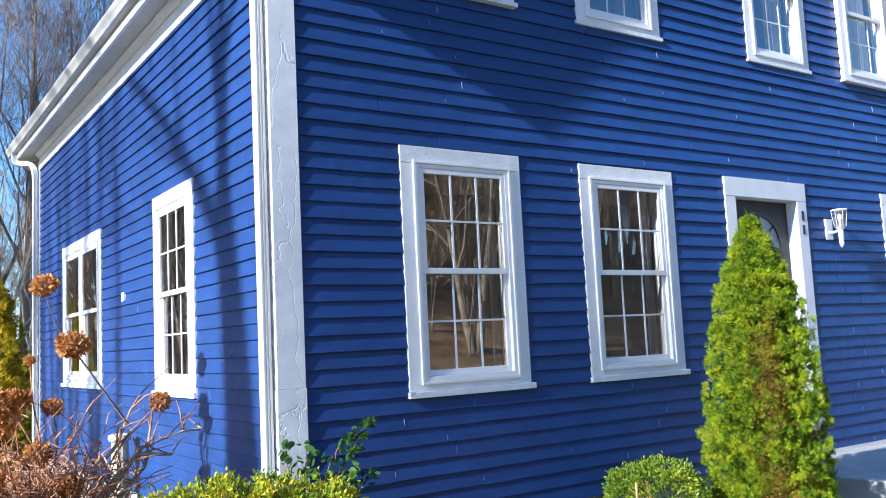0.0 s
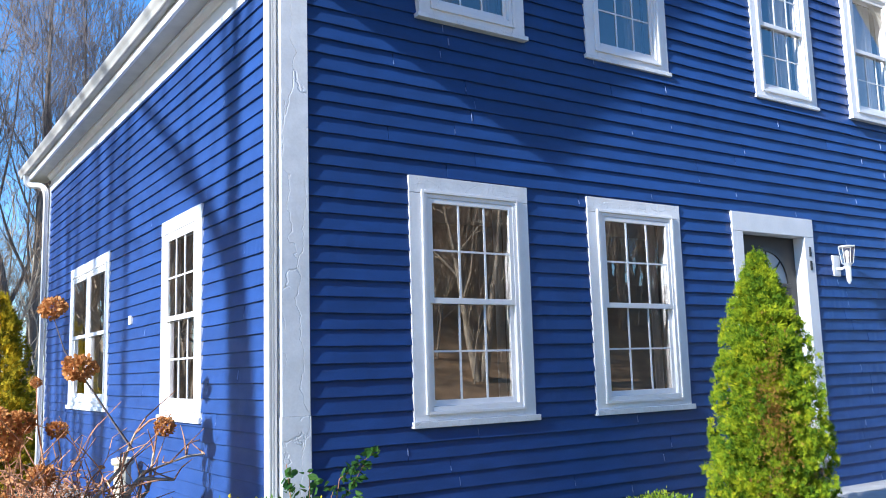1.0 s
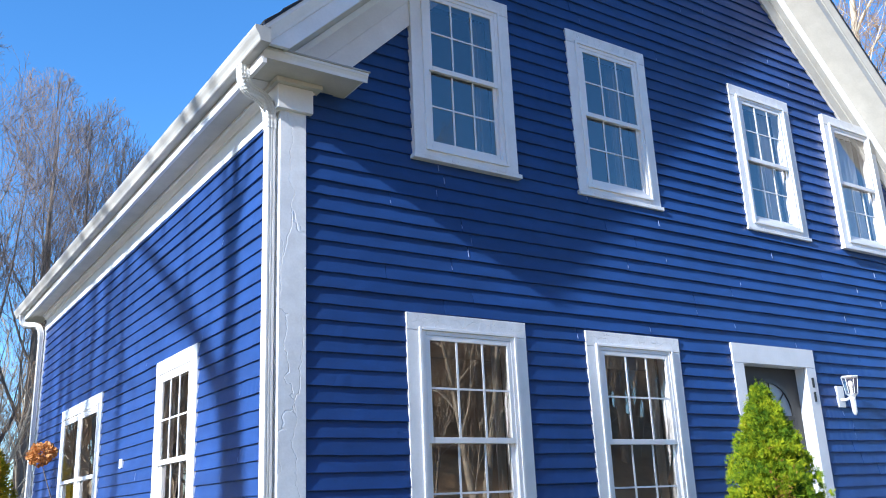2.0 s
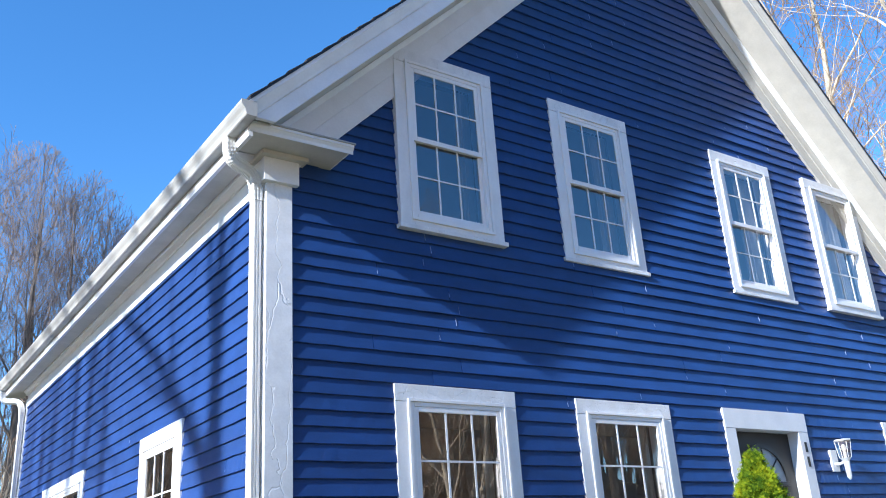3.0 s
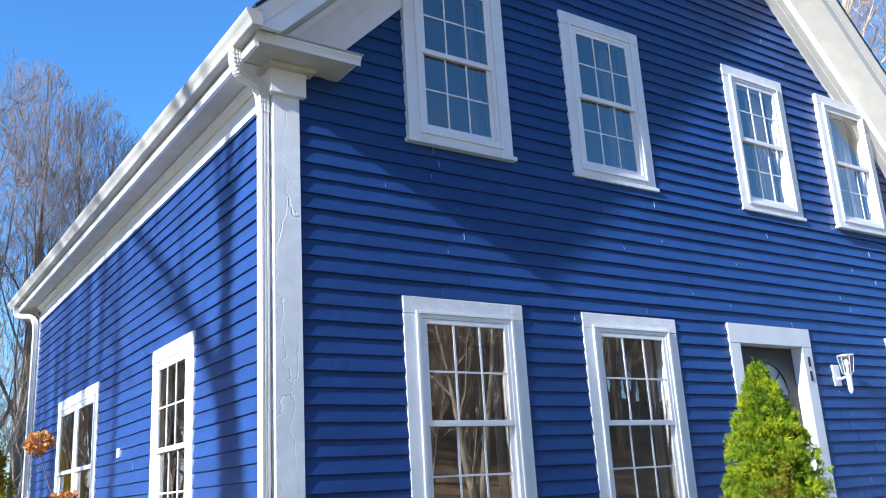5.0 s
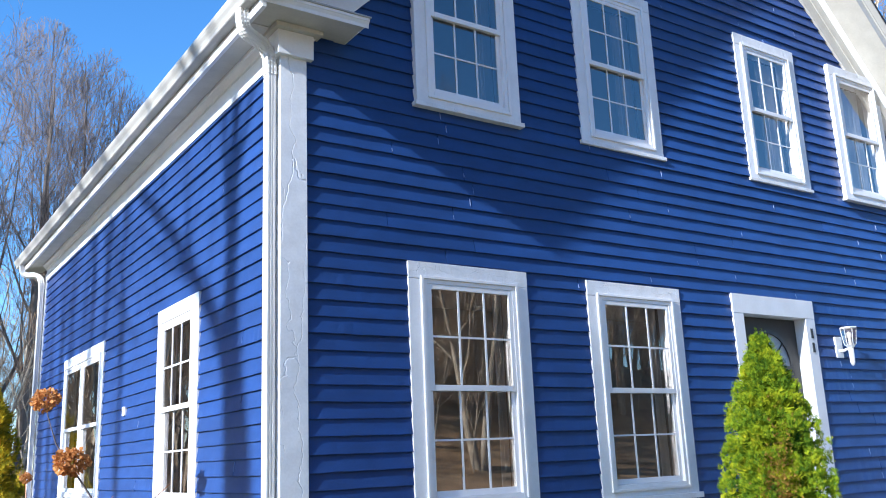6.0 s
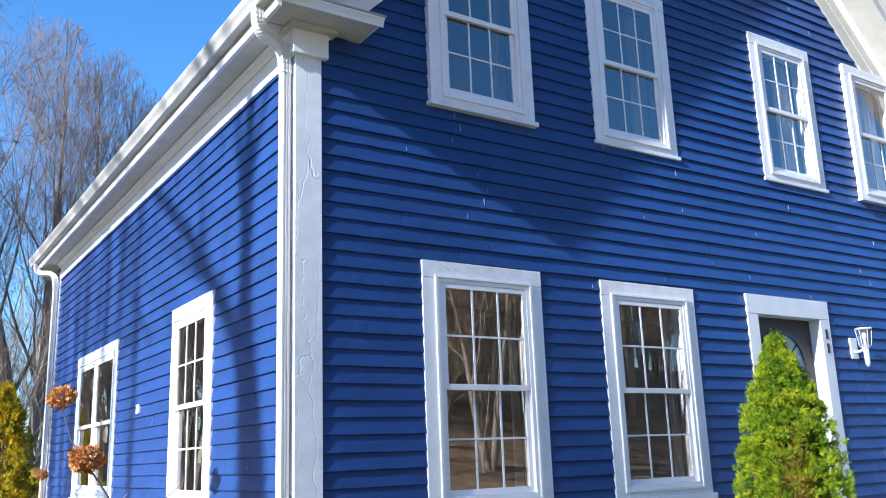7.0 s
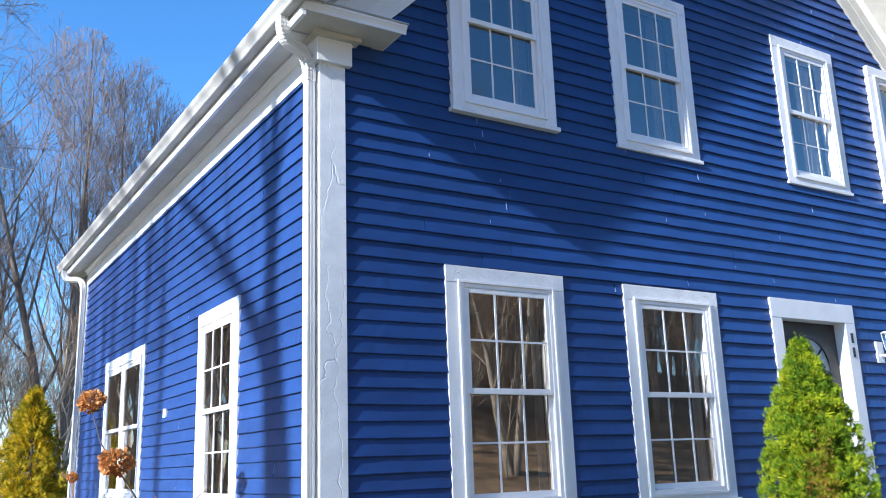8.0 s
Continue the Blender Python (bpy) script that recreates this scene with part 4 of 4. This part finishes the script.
    tagged(raw("dead_leaf_mass", v, f, DEADLEAF, t, "curled dead brown leaves"), kind="stuff")
    return t


hydrangea()


def post_stub():
    p = thing("cream_post", "short weathered cream post beside the side wall", "post", at=(-0.17, 3.0, -0.15))
    part("shaft", tube(bmesh.new(), [(0, 0, 0), (0, 0, 0.35), (0, 0, 0.76)], [0.075, 0.072, 0.07], 14), CREAM, p)
    part("cap", tube(bmesh.new(), [(0, 0, 0.76), (0, 0, 0.775), (0, 0, 0.81), (0, 0, 0.82)], [0.085, 0.095, 0.095, 0.06], 14), CREAM, p)
    return p


post_stub()

# ---- bare trees ----


def bare_tree(name, label, height, seed, bark, twig, spread=0.5, levels=5, first=0.28, kids=(5, 5, 4, 4, 3), girth=0.018, vase=False, crook=0.16):
    """A leafless tree: a tapered leaning trunk, limbs and twigs that fork again and again."""
    rng = random.Random(seed)
    t = thing(name, label, "tree")
    verts, faces = {0: [], 1: [], 2: []}, {0: [], 1: [], 2: []}

    def limb(p, d, length, r, level):
        sides = (9, 6, 4, 3, 3, 3)[level]
        n = (9, 8, 6, 3, 2, 2)[level]
        where = (0, 1, 1, 2, 2, 2)[level]
        V, F = verts[where], faces[where]
        pts, prev = [], None
        for i in range(n + 1):
            u = i / n
            rr = max(r * (1 - (0.62 if level else 0.72) * u), 0.0062 if level > 1 else 0.02)
            a = d.orthogonal().normalized()
            b = d.cross(a)
            base = len(V)
            for k in range(sides):
                w = k * math.tau / sides
                V.append(tuple(p + rr * (math.cos(w) * a + math.sin(w) * b)))
            if prev is not None:
                for k in range(sides):
                    F.append((prev + k, prev + (k + 1) % sides, base + (k + 1) % sides, base + k))
            prev = base
            pts.append((p.copy(), d.copy(), rr, u))
            wob = 0.05 if level == 0 else crook
            d = (d + Vector((rng.gauss(0, wob), rng.gauss(0, wob), rng.gauss(0, wob) + (0.02 if level else 0.0) + 0.022 * level))).normalized()
            p = p + d * (length / n)
        if level + 1 >= levels:
            return
        count = kids[level]
        for j in range(count):
            u = first + (1 - first) * (j + rng.random()) / count if level == 0 else 0.2 + 0.8 * (j + rng.random()) / count
            i = min(n, max(1, round(u * n)))
            q, dd, rr, uu = pts[i]
            a = dd.orthogonal().normalized()
            a = Matrix.Rotation(rng.uniform(0, math.tau), 3, dd) @ a
            tilt = rng.uniform(0.5, 1.15) * spread * ((1.8 if vase else 1.25) if level else 1)
            reach = rng.uniform(0.42, 0.68) * (1.05 - 0.35 * uu)
            if vase and level == 0:
                reach, tilt = rng.uniform(1.6, 1.95), tilt * 1.05
            elif vase and level == 1:
                reach *= 0.52
            nd = (dd * math.cos(tilt) + a * math.sin(tilt)).normalized()
            limb(q, nd, length * reach, rr * rng.uniform(0.45, 0.7), level + 1)

    start = Vector((rng.gauss(0, 0.03), rng.gauss(0, 0.03), 1)).normalized()
    limb(Vector((0, 0, -0.3)), start, height * (0.33 if vase else 0.92), height * girth, 0)
    tr = raw("trunk", verts[0], faces[0], bark, t)
    for p in tr.data.polygons:
        p.use_smooth = True
    tagged(raw("limb_mass", verts[1], faces[1], bark, t), kind="stuff")
    tagged(raw("twig_mass", verts[2], faces[2], twig, t), kind="stuff")
    return t


def plant(ob, x, y, turn, size, dz=0.0):
    ob.matrix_basis = Matrix.Translation((x, y, rise(x, y) + dz)) @ Matrix.Rotation(radians(turn), 4, "Z") @ Matrix.Scale(size, 4)
    return ob


def plant_copy(ob, x, y, turn, size):
    c = copy_thing(ob, I4)
    c.scale = (1, 1, 1)
    return plant(c, x, y, turn, size)


def crowned_tree(name, label, height, width, seed, bark, twig, kids=(13, 8, 5, 4), low=0.25, girth=0.012, stems=2, lean=0.10, rise_by=0.07, tilts=(0.66, 0.64, 0.66, 0.7), crook=0.05, wild=0.0):
    """A leafless tree whose limbs fork into fine twigs that fill a rounded crown."""
    rng = random.Random(seed)
    t = thing(name, label, "tree")
    verts, faces = {0: [], 1: [], 2: []}, {0: [], 1: [], 2: []}
    mid, rx, rz = height * 0.56, width / 2, height * 0.44
    lumps = [(Vector((rng.gauss(0, 1), rng.gauss(0, 1), rng.gauss(0.5, 1))).normalized(), rng.uniform(-0.16, 0.14)) for _ in range(14)]

    def reach(p, d):
        """Way from p along d to the crown's uneven outline."""
        q, e = Vector((p.x / rx, p.y / rx, (p.z - mid) / rz)), Vector((d.x / rx, d.y / rx, d.z / rz))
        a, b, c = e.dot(e), q.dot(e), q.dot(q) - 1
        far = (-b + math.sqrt(max(b * b - a * c, 0.0))) / a
        tip = (q + e * far).normalized()
        return max(far, 0.0) * (1 + sum(h * math.exp(-((tip - n).length / 0.4) ** 2) for n, h in lumps))

    def limb(p, d, length, r, level):
        sides, n, where = (8, 5, 4, 3, 3)[level], (12, 8, 5, 3, 2)[level], (0, 1, 1, 2, 2)[level]
        V, F = verts[where], faces[where]
        way, prev = [], None
        for i in range(n + 1):
            u = i / n
            rr = max(r * (1 - 0.95 * u ** 0.9), (0.012, 0.011, 0.009, 0.0068, 0.0058)[level])
            a = d.orthogonal().normalized()
            b = d.cross(a)
            base = len(V)
            for k in range(sides):
                w = k * math.tau / sides
                V.append(tuple(p + rr * (math.cos(w) * a + math.sin(w) * b)))
            if prev is not None:
                F.extend((prev + k, prev + (k + 1) % sides, base + (k + 1) % sides, base + k) for k in range(sides))
            prev = base
            way.append((p.copy(), d.copy(), rr, u))
            wob = 0.03 if level == 0 else crook
            d = (d + Vector((rng.gauss(0, wob), rng.gauss(0, wob), rng.gauss(0, wob) + (rise_by if level else 0.01)))).normalized()
            p = p + d * (length / n)
        if level >= len(kids):
            return
        spin = rng.uniform(0, math.tau)
        for j in range(kids[level]):
            u = (low if level == 0 else 0.18) + (0.97 - (low if level == 0 else 0.18)) * (j + rng.random()) / kids[level]
            q, dd, rr, uu = way[min(n, max(1, round(u * n)))]
            spin += 2.4 + rng.gauss(0, 0.4)
            a = Matrix.Rotation(spin, 3, dd) @ dd.orthogonal().normalized()
            tilt = tilts[level] * rng.uniform(0.6, 1.2)
            nd = (dd * math.cos(tilt) + a * math.sin(tilt) + Vector((0, 0, 0.12 - wild))).normalized()
            span = min(reach(q, nd) * rng.uniform(0.8, 1.03), length * (rng.uniform(0.55, 0.8) if level == 0 else rng.uniform(0.35, 0.62)))
            if span > 0.12:
                limb(q, nd, span, rr * rng.uniform(0.42, 0.62), level + 1)

    for k in range(stems):
        w = k * math.tau / stems + rng.uniform(0, 1)
        d = Vector((lean * math.cos(w), lean * math.sin(w), 1)).normalized()
        foot = Vector((0.12 * math.cos(w), 0.12 * math.sin(w), -0.3))
        limb(foot, d, height * rng.uniform(0.88, 0.97), height * girth, 0)
    tr = raw("trunk", verts[0], faces[0], bark, t)
    for p in tr.data.polygons:
        p.use_smooth = True
    tagged(raw("limb_mass", verts[1], faces[1], bark, t), kind="stuff")
    tagged(raw("twig_mass", verts[2], faces[2], twig, t), kind="stuff")
    return t


GREY = "tall leafless grey-brown tree with a rounded fine-twigged crown"
oak = crowned_tree("bare_tree", GREY, 19.6, 6.6, 101, BARK, TWIG, low=0.22, stems=3, lean=0.11)
maple = crowned_tree("bare_tree", GREY, 19.6, 6.0, 102, BARK, TWIG, low=0.3, stems=2, lean=0.07)
elm = crowned_tree("bare_tree", "tall leafless grey tree with wide drooping limbs", 20, 10, 105, BARK, TWIG, kids=(13, 8, 6, 4), low=0.25, stems=1, lean=0.05, rise_by=0.03, tilts=(0.9, 0.7, 0.7, 0.75), crook=0.08)
ash = crowned_tree("pale_bare_tree", "tall leafless tree with pale crooked sunlit limbs", 20, 11, 103, PALEBARK, PALETWIG, kids=(9, 7, 6, 4), low=0.3, girth=0.018, stems=2, lean=0.2, rise_by=0.02, tilts=(0.95, 0.8, 0.75, 0.75), crook=0.11)
sapling = bare_tree("bare_sapling", "thin leafless pale sapling at the wood's edge", 8, 104, PALEBARK, PALETWIG, 0.5, 4, 0.2, (9, 7, 5, 3), girth=0.009)
plant(oak, 3.5, 33, 0, 1.05)
plant(maple, 6.3, 34, 40, 1.03)
plant(elm, -1.2, 29, 100, 1.05)
plant(ash, 19.0, 5.4, 20, 1.0)
plant(sapling, 1.0, 21, 0, 0.8)
for x, y, a, s, src in ((9.4, 37, 70, 1.0, oak), (1.0, 38, 190, 0.9, maple),
                        (27, 10.5, 130, 1.0, ash), (23, 6.2, 250, 1.0, ash), (-5.5, 24, 10, 0.8, elm), (-9.5, 27, 140, 0.8, elm),
                        (2.4, 25, 50, 0.9, sapling), (0.3, 22, 120, 0.9, sapling), (5.0, 38, 310, 1.0, sapling), (3.4, 40, 80, 1.2, sapling), (1.6, 34, 200, 1.1, sapling), 
                        (16, -20, 0, 0.5, ash), (20, -25, 60, 0.5, ash), (26, -23, 120, 0.45, ash), (12, -26, 200, 0.5, oak), (31, -28, 280, 0.45, ash), (17, -30, 20, 0.55, oak), (36, -30, 130, 0.45, ash),
                        (23, -34, 170, 0.55, oak), (5, -28, 310, 0.5, ash), (-6, -28, 45, 0.6, oak), (46, -34, 75, 0.5, ash), (33, -40, 20, 0.55, oak), (19, -40, 99, 0.5, ash)):
    plant_copy(src, x, y, a, s)
for x, y, a, s, src in ((-5, 28, 0, 1.0, ash), (-8.5, 31, 80, 1.0, oak), (-11, 37, 160, 1.0, maple), (-3.2, 36, 300, 1.0, maple), (-14, 42, 30, 0.9, oak), (-6.5, 40, 30, 1.0, ash), (-10, 48, 210, 1.0, ash), (-16, 34, 10, 0.9, ash),
                        (-4.5, 22, 20, 0.45, ash), (-7.5, 25, 200, 0.5, ash), (-12, 30, 100, 0.5, ash)):
    plant_copy(src, x, y, a, s)
rng = random.Random(9)
for i in range(40):
    plant_copy(sapling, rng.uniform(4, 28), rng.uniform(-42, -24), rng.uniform(0, 360), rng.uniform(0.8, 1.15))
for i in range(60):
    plant_copy(sapling, rng.uniform(-20, 60), rng.uniform(-44, -20), rng.uniform(0, 360), rng.uniform(0.6, 1.0))
for i in range(60):
    plant_copy(sapling, rng.uniform(5, 32), rng.uniform(-32, -19), rng.uniform(0, 360), rng.uniform(0.3, 0.55))
for i in range(16):
    plant_copy(rng.choice((oak, maple, elm)), rng.uniform(-4, 15), rng.uniform(46, 64), rng.uniform(0, 360), rng.uniform(0.45, 0.65))
for i in range(36):
    plant_copy(sapling, rng.uniform(-15, -3.5), rng.uniform(17, 42), rng.uniform(0, 360), rng.uniform(0.8, 1.4))
for i in range(26):
    plant_copy(sapling, rng.uniform(0, 12), rng.uniform(30, 52), rng.uniform(0, 360), rng.uniform(0.6, 0.95))
for i in range(34):
    plant_copy(rng.choice((oak, maple, ash)), rng.uniform(6, 46), rng.uniform(-46, -26), rng.uniform(0, 360), rng.uniform(0.32, 0.5))
for i in range(9):
    plant_copy(rng.choice((oak, maple)), rng.uniform(-58, -38), -24 + 9 * i + rng.uniform(-3, 3), rng.uniform(0, 360), rng.uniform(0.5, 0.75))


def shade_tree():
    """The tree beside the drive whose trunk and crooked limb shade the side wall."""
    t = thing("bare_tree", "leafless tree with one long crooked limb", "tree", at=(-9, -0.45, -0.2))
    part("trunk", tube(bmesh.new(), [(0, -0.2, 0), (0, -0.24, 4.5), (0, -0.235, 5.85), (0, -0.125, 7.1), (0, -0.165, 8.2), (0, -0.25, 10), (0, -0.4, 13)], [0.24, 0.19, 0.165, 0.14, 0.105, 0.07, 0.03], 10), BARK, t)
    part("stem", tube(bmesh.new(), [(-0.3, -0.78, 0), (-0.3, -0.66, 4.5), (-0.25, -0.54, 5.85), (-0.2, -0.36, 6.7), (-0.15, -0.18, 7.5), (-0.2, 0.05, 9.0), (-0.3, 0.1, 12)], [0.22, 0.17, 0.14, 0.11, 0.085, 0.05, 0.02], 9), BARK, t)
    for pts, r in (([(0, -0.12, 6.85), (0.1, 0.1, 7.13), (0.1, 0.43, 7.43), (0.1, 1.18, 8.05), (0.0, 2.23, 8.78), (0, 3.4, 9.8)], 0.125), ([(0, 0.8, 7.95), (0, 0.9, 8.7), (0, 0.8, 9.8)], 0.05),
                   ([(0, 1.5, 8.6), (0, 1.7, 9.3), (0, 1.6, 10.5)], 0.045), ([(0, -0.15, 8.0), (0, -0.5, 8.8), (0, -1.1, 9.9)], 0.05), ([(0.1, 0.5, 7.5), (0.2, 1.2, 7.75), (0.2, 2.2, 8.3)], 0.05), ([(0, 2.3, 9.25), (0, 3.0, 9.3), (0, 3.8, 9.7)], 0.035)):
        n = len(pts)
        part("limb", tube(bmesh.new(), pts, [r * (1 - 0.7 * i / (n - 1)) for i in range(n)], 7), BARK, t)
    g, bm = random.Random(23), bmesh.new()
    for i in range(70):
        y, z = g.uniform(-0.3, 4.2), g.uniform(7.0, 9.8)
        dy, dz = g.gauss(0.25, 0.5), g.uniform(0.5, 1.3)
        tube(bm, [(g.uniform(-0.2, 0.2), y, z), (0, y + dy * 0.6 + g.gauss(0, 0.05), z + dz * 0.5), (g.uniform(-0.2, 0.2), y + dy, z + dz)], [0.022, 0.015, 0.006], 4)
    tagged(part("twig_mass", bm, BARK, t), kind="stuff")
    return t


def thicket():
    t = thing("bare_thicket", "clump of thin leafless upright stems", "tree", at=(-14, 3.36, -0.2))
    g = random.Random(17)
    for i in range(13):
        x, y, lean = g.uniform(-0.8, 0.8), g.uniform(-1.7, 1.4), g.uniform(-0.10, 0.14)
        part("stem", tube(bmesh.new(), [(x, y, 0), (x, y + lean * 5, 5), (x, y + lean * 9 + g.uniform(-.1, .1), 9), (x, y + lean * 14 + g.uniform(-.3, .3), 14)], [0.10, 0.085, 0.07, 0.02], 6), BARK, t)
        for z in (8.5, 9.6, 10.8):
            q = y + lean * z
            d = g.choice((-1, 1)) * g.uniform(0.3, 0.8)
            part("limb", tube(bmesh.new(), [(x, q, z), (x, q + d * 0.5, z + 0.7), (x, q + d, z + 1.7)], [0.025, 0.018, 0.006], 5), BARK, t)
    return t


shade_tree()
thicket()


def sun_block_pine():
    """Unseen high-crowned pine, added so its thin crown softens sun on lower front wall."""
    t = thing("pine_tree", "unseen slender pine with a thin high crown, added to block sun", "tree", at=(-30, -5.04, -0.2))
    part("trunk", tube(bmesh.new(), [(0, 0, 0), (0, 0.05, 9), (0, 0.1, 16), (0, -0.5, 20)], [0.14, 0.10, 0.06, 0.02], 8), BARK, t)
    # Foliage clumps set on the sun's path to shade the wall.
    for k, (y, z, ry, rz, many) in enumerate(((0.06, 17.4, 0.36, 1.35, 130), (-0.2, 18.6, 0.42, 1.45, 290), (-0.85, 20.4, 0.32, 1.2, 170))):
        def spot(g):
            d = Vector((g.gauss(0, 1), g.gauss(0, 1), g.gauss(0, 1))).normalized() * g.random() ** 0.4
            return (0.7 * d.x, y + ry * d.y, z + rz * d.z), (d.x, d.y, 0.5), 1
        v, f = sprays(many, spot, 0.24, 71 + k)
        tagged(raw("foliage", v, f, CEDAR, t), kind="stuff")
    return t


sun_block_pine()


def fence():
    f = thing("wooden_fence", "tan wooden board fence behind the house", "fence", at=(0.2, 16, -0.2))
    me = mesh("fence_board", boxed(0, 0.14, 0, 0.02, 0, 1.6, bevel=0.003), FENCEWOOD)
    for i in range(44):
        ob = new("fence_board", me)
        ob.parent = f
        ob.location = (i * 0.148, 0, 0.05 + 0.01 * ((i * 7) % 3))
    for z in (0.35, 1.3):
        part("rail", boxed(0, 6.5, 0.021, 0.06, z, z + 0.09), FENCEWOOD, f)
    return f


fence()

# ---- clapboards, board by board ----


def clapboard_mesh(name, e, seed):
    """One board a metre long: thin at the top edge, a thick, slightly uneven butt below that laps the board underneath."""
    g = random.Random(seed)
    n = 12
    verts, faces = [], []
    for i in range(n + 1):
        dz, dy = (g.gauss(0, 0.0011), g.gauss(0, 0.0009)) if 0 < i < n else (0, 0)
        verts += [(i / n, y, z) for y, z in ((0.0, dz), (-0.0245 + dy, dz), (-0.0252 + dy, 0.003 + dz), (-0.0075, e + 0.012), (0.0, e + 0.012))]
    for i in range(n):
        for k in range(5):
            faces.append((5 * i + k, 5 * i + (k + 1) % 5, 5 * i + 5 + (k + 1) % 5, 5 * i + 5 + k))
    faces += [(4, 3, 2, 1, 0), tuple(5 * n + k for k in range(5))]
    me = bpy.data.meshes.new(name)
    me.from_pydata(verts, [], faces)
    me.materials.append(BLUE)
    return me


def clad(parent, place, length, top, e, phase, holes, limit, seed, joints):
    rng = random.Random(seed)
    boards = [clapboard_mesh("clapboard", e, seed + k) for k in range(9)]
    bm = bmesh.new()
    prism(bm, [(-0.0025, -0.0250, 0), (0.0025, -0.0250, 0), (0.0015, -0.0172, 0.055), (-0.0015, -0.0172, 0.055)], (0, 0.006, 0))
    bead = mesh("caulk_bead", bm, CAULK)
    z = phase
    while z < top:
        z0, z1 = z, z + e
        a, b = limit(z0 + 0.5 * e)
        if b - a > 0.05:
            cuts = sorted((h[0] + 0.02, h[1] - 0.02) for h in holes if z1 + 0.012 > h[2] + 0.07 and z0 < h[3] - 0.10)
            runs, x = [], a
            for c0, c1 in cuts:
                if c0 > x + 0.02:
                    runs.append((x, min(c0, b)))
                x = max(x, c1)
            if x < b - 0.02:
                runs.append((x, b))
            for r0, r1 in runs:
                ends = [r0]
                if r1 - r0 > 1.3 and rng.random() < joints:
                    q = r0 + rng.uniform(0.25, 0.6) * min(2.2, r1 - r0)
                    while q < r1 - 0.35:
                        ends.append(q)
                        q += rng.uniform(1.2, 3.2)
                ends.append(r1)
                for q in ends[1:-1]:
                    if rng.random() < 0.7:
                        ob = new("caulk_bead", bead)
                        ob.parent = parent
                        ob.matrix_basis = place @ Matrix.Translation((q, 0, z0 + e * rng.uniform(0.1, 0.3))) @ Matrix.Diagonal((rng.uniform(0.6, 1.5), 1, rng.uniform(0.5, 1.1), 1))
                for s0, s1 in zip(ends, ends[1:]):
                    ob = new("clapboard", rng.choice(boards))
                    ob.parent = parent
                    gap = 0.0018
                    tip = rng.gauss(0, 0.0012) / max(0.5, s1 - s0)
                    ob.matrix_basis = place @ Matrix.Translation((s0 + gap, 0, z0 + rng.gauss(0, 0.0012))) @ Matrix.Rotation(tip, 4, "Y") @ Matrix.Diagonal((s1 - s0 - 2 * gap, rng.uniform(0.9, 1.12), 1, 1))
        z += e


def gable(z):
    a = max(0.15, (z - 3.82) / 0.973 - 0.10)
    b = min(WIDE - 0.15, (11.81 - z) / 1.01 + 0.10)
    return a, b


E1, E2 = 0.103, 0.102
clad(wall_front, I4, WIDE, 7.75, E1, 3.134 - 29 * E1, list(FRONT.values()), gable, 61, 0.92)
clad(wall_side, I4, LONG, 3.84, E2, 3.113 - 29 * E2, list(SIDE.values()), lambda z: (0.146, LONG - 0.1), 62, 0.25)
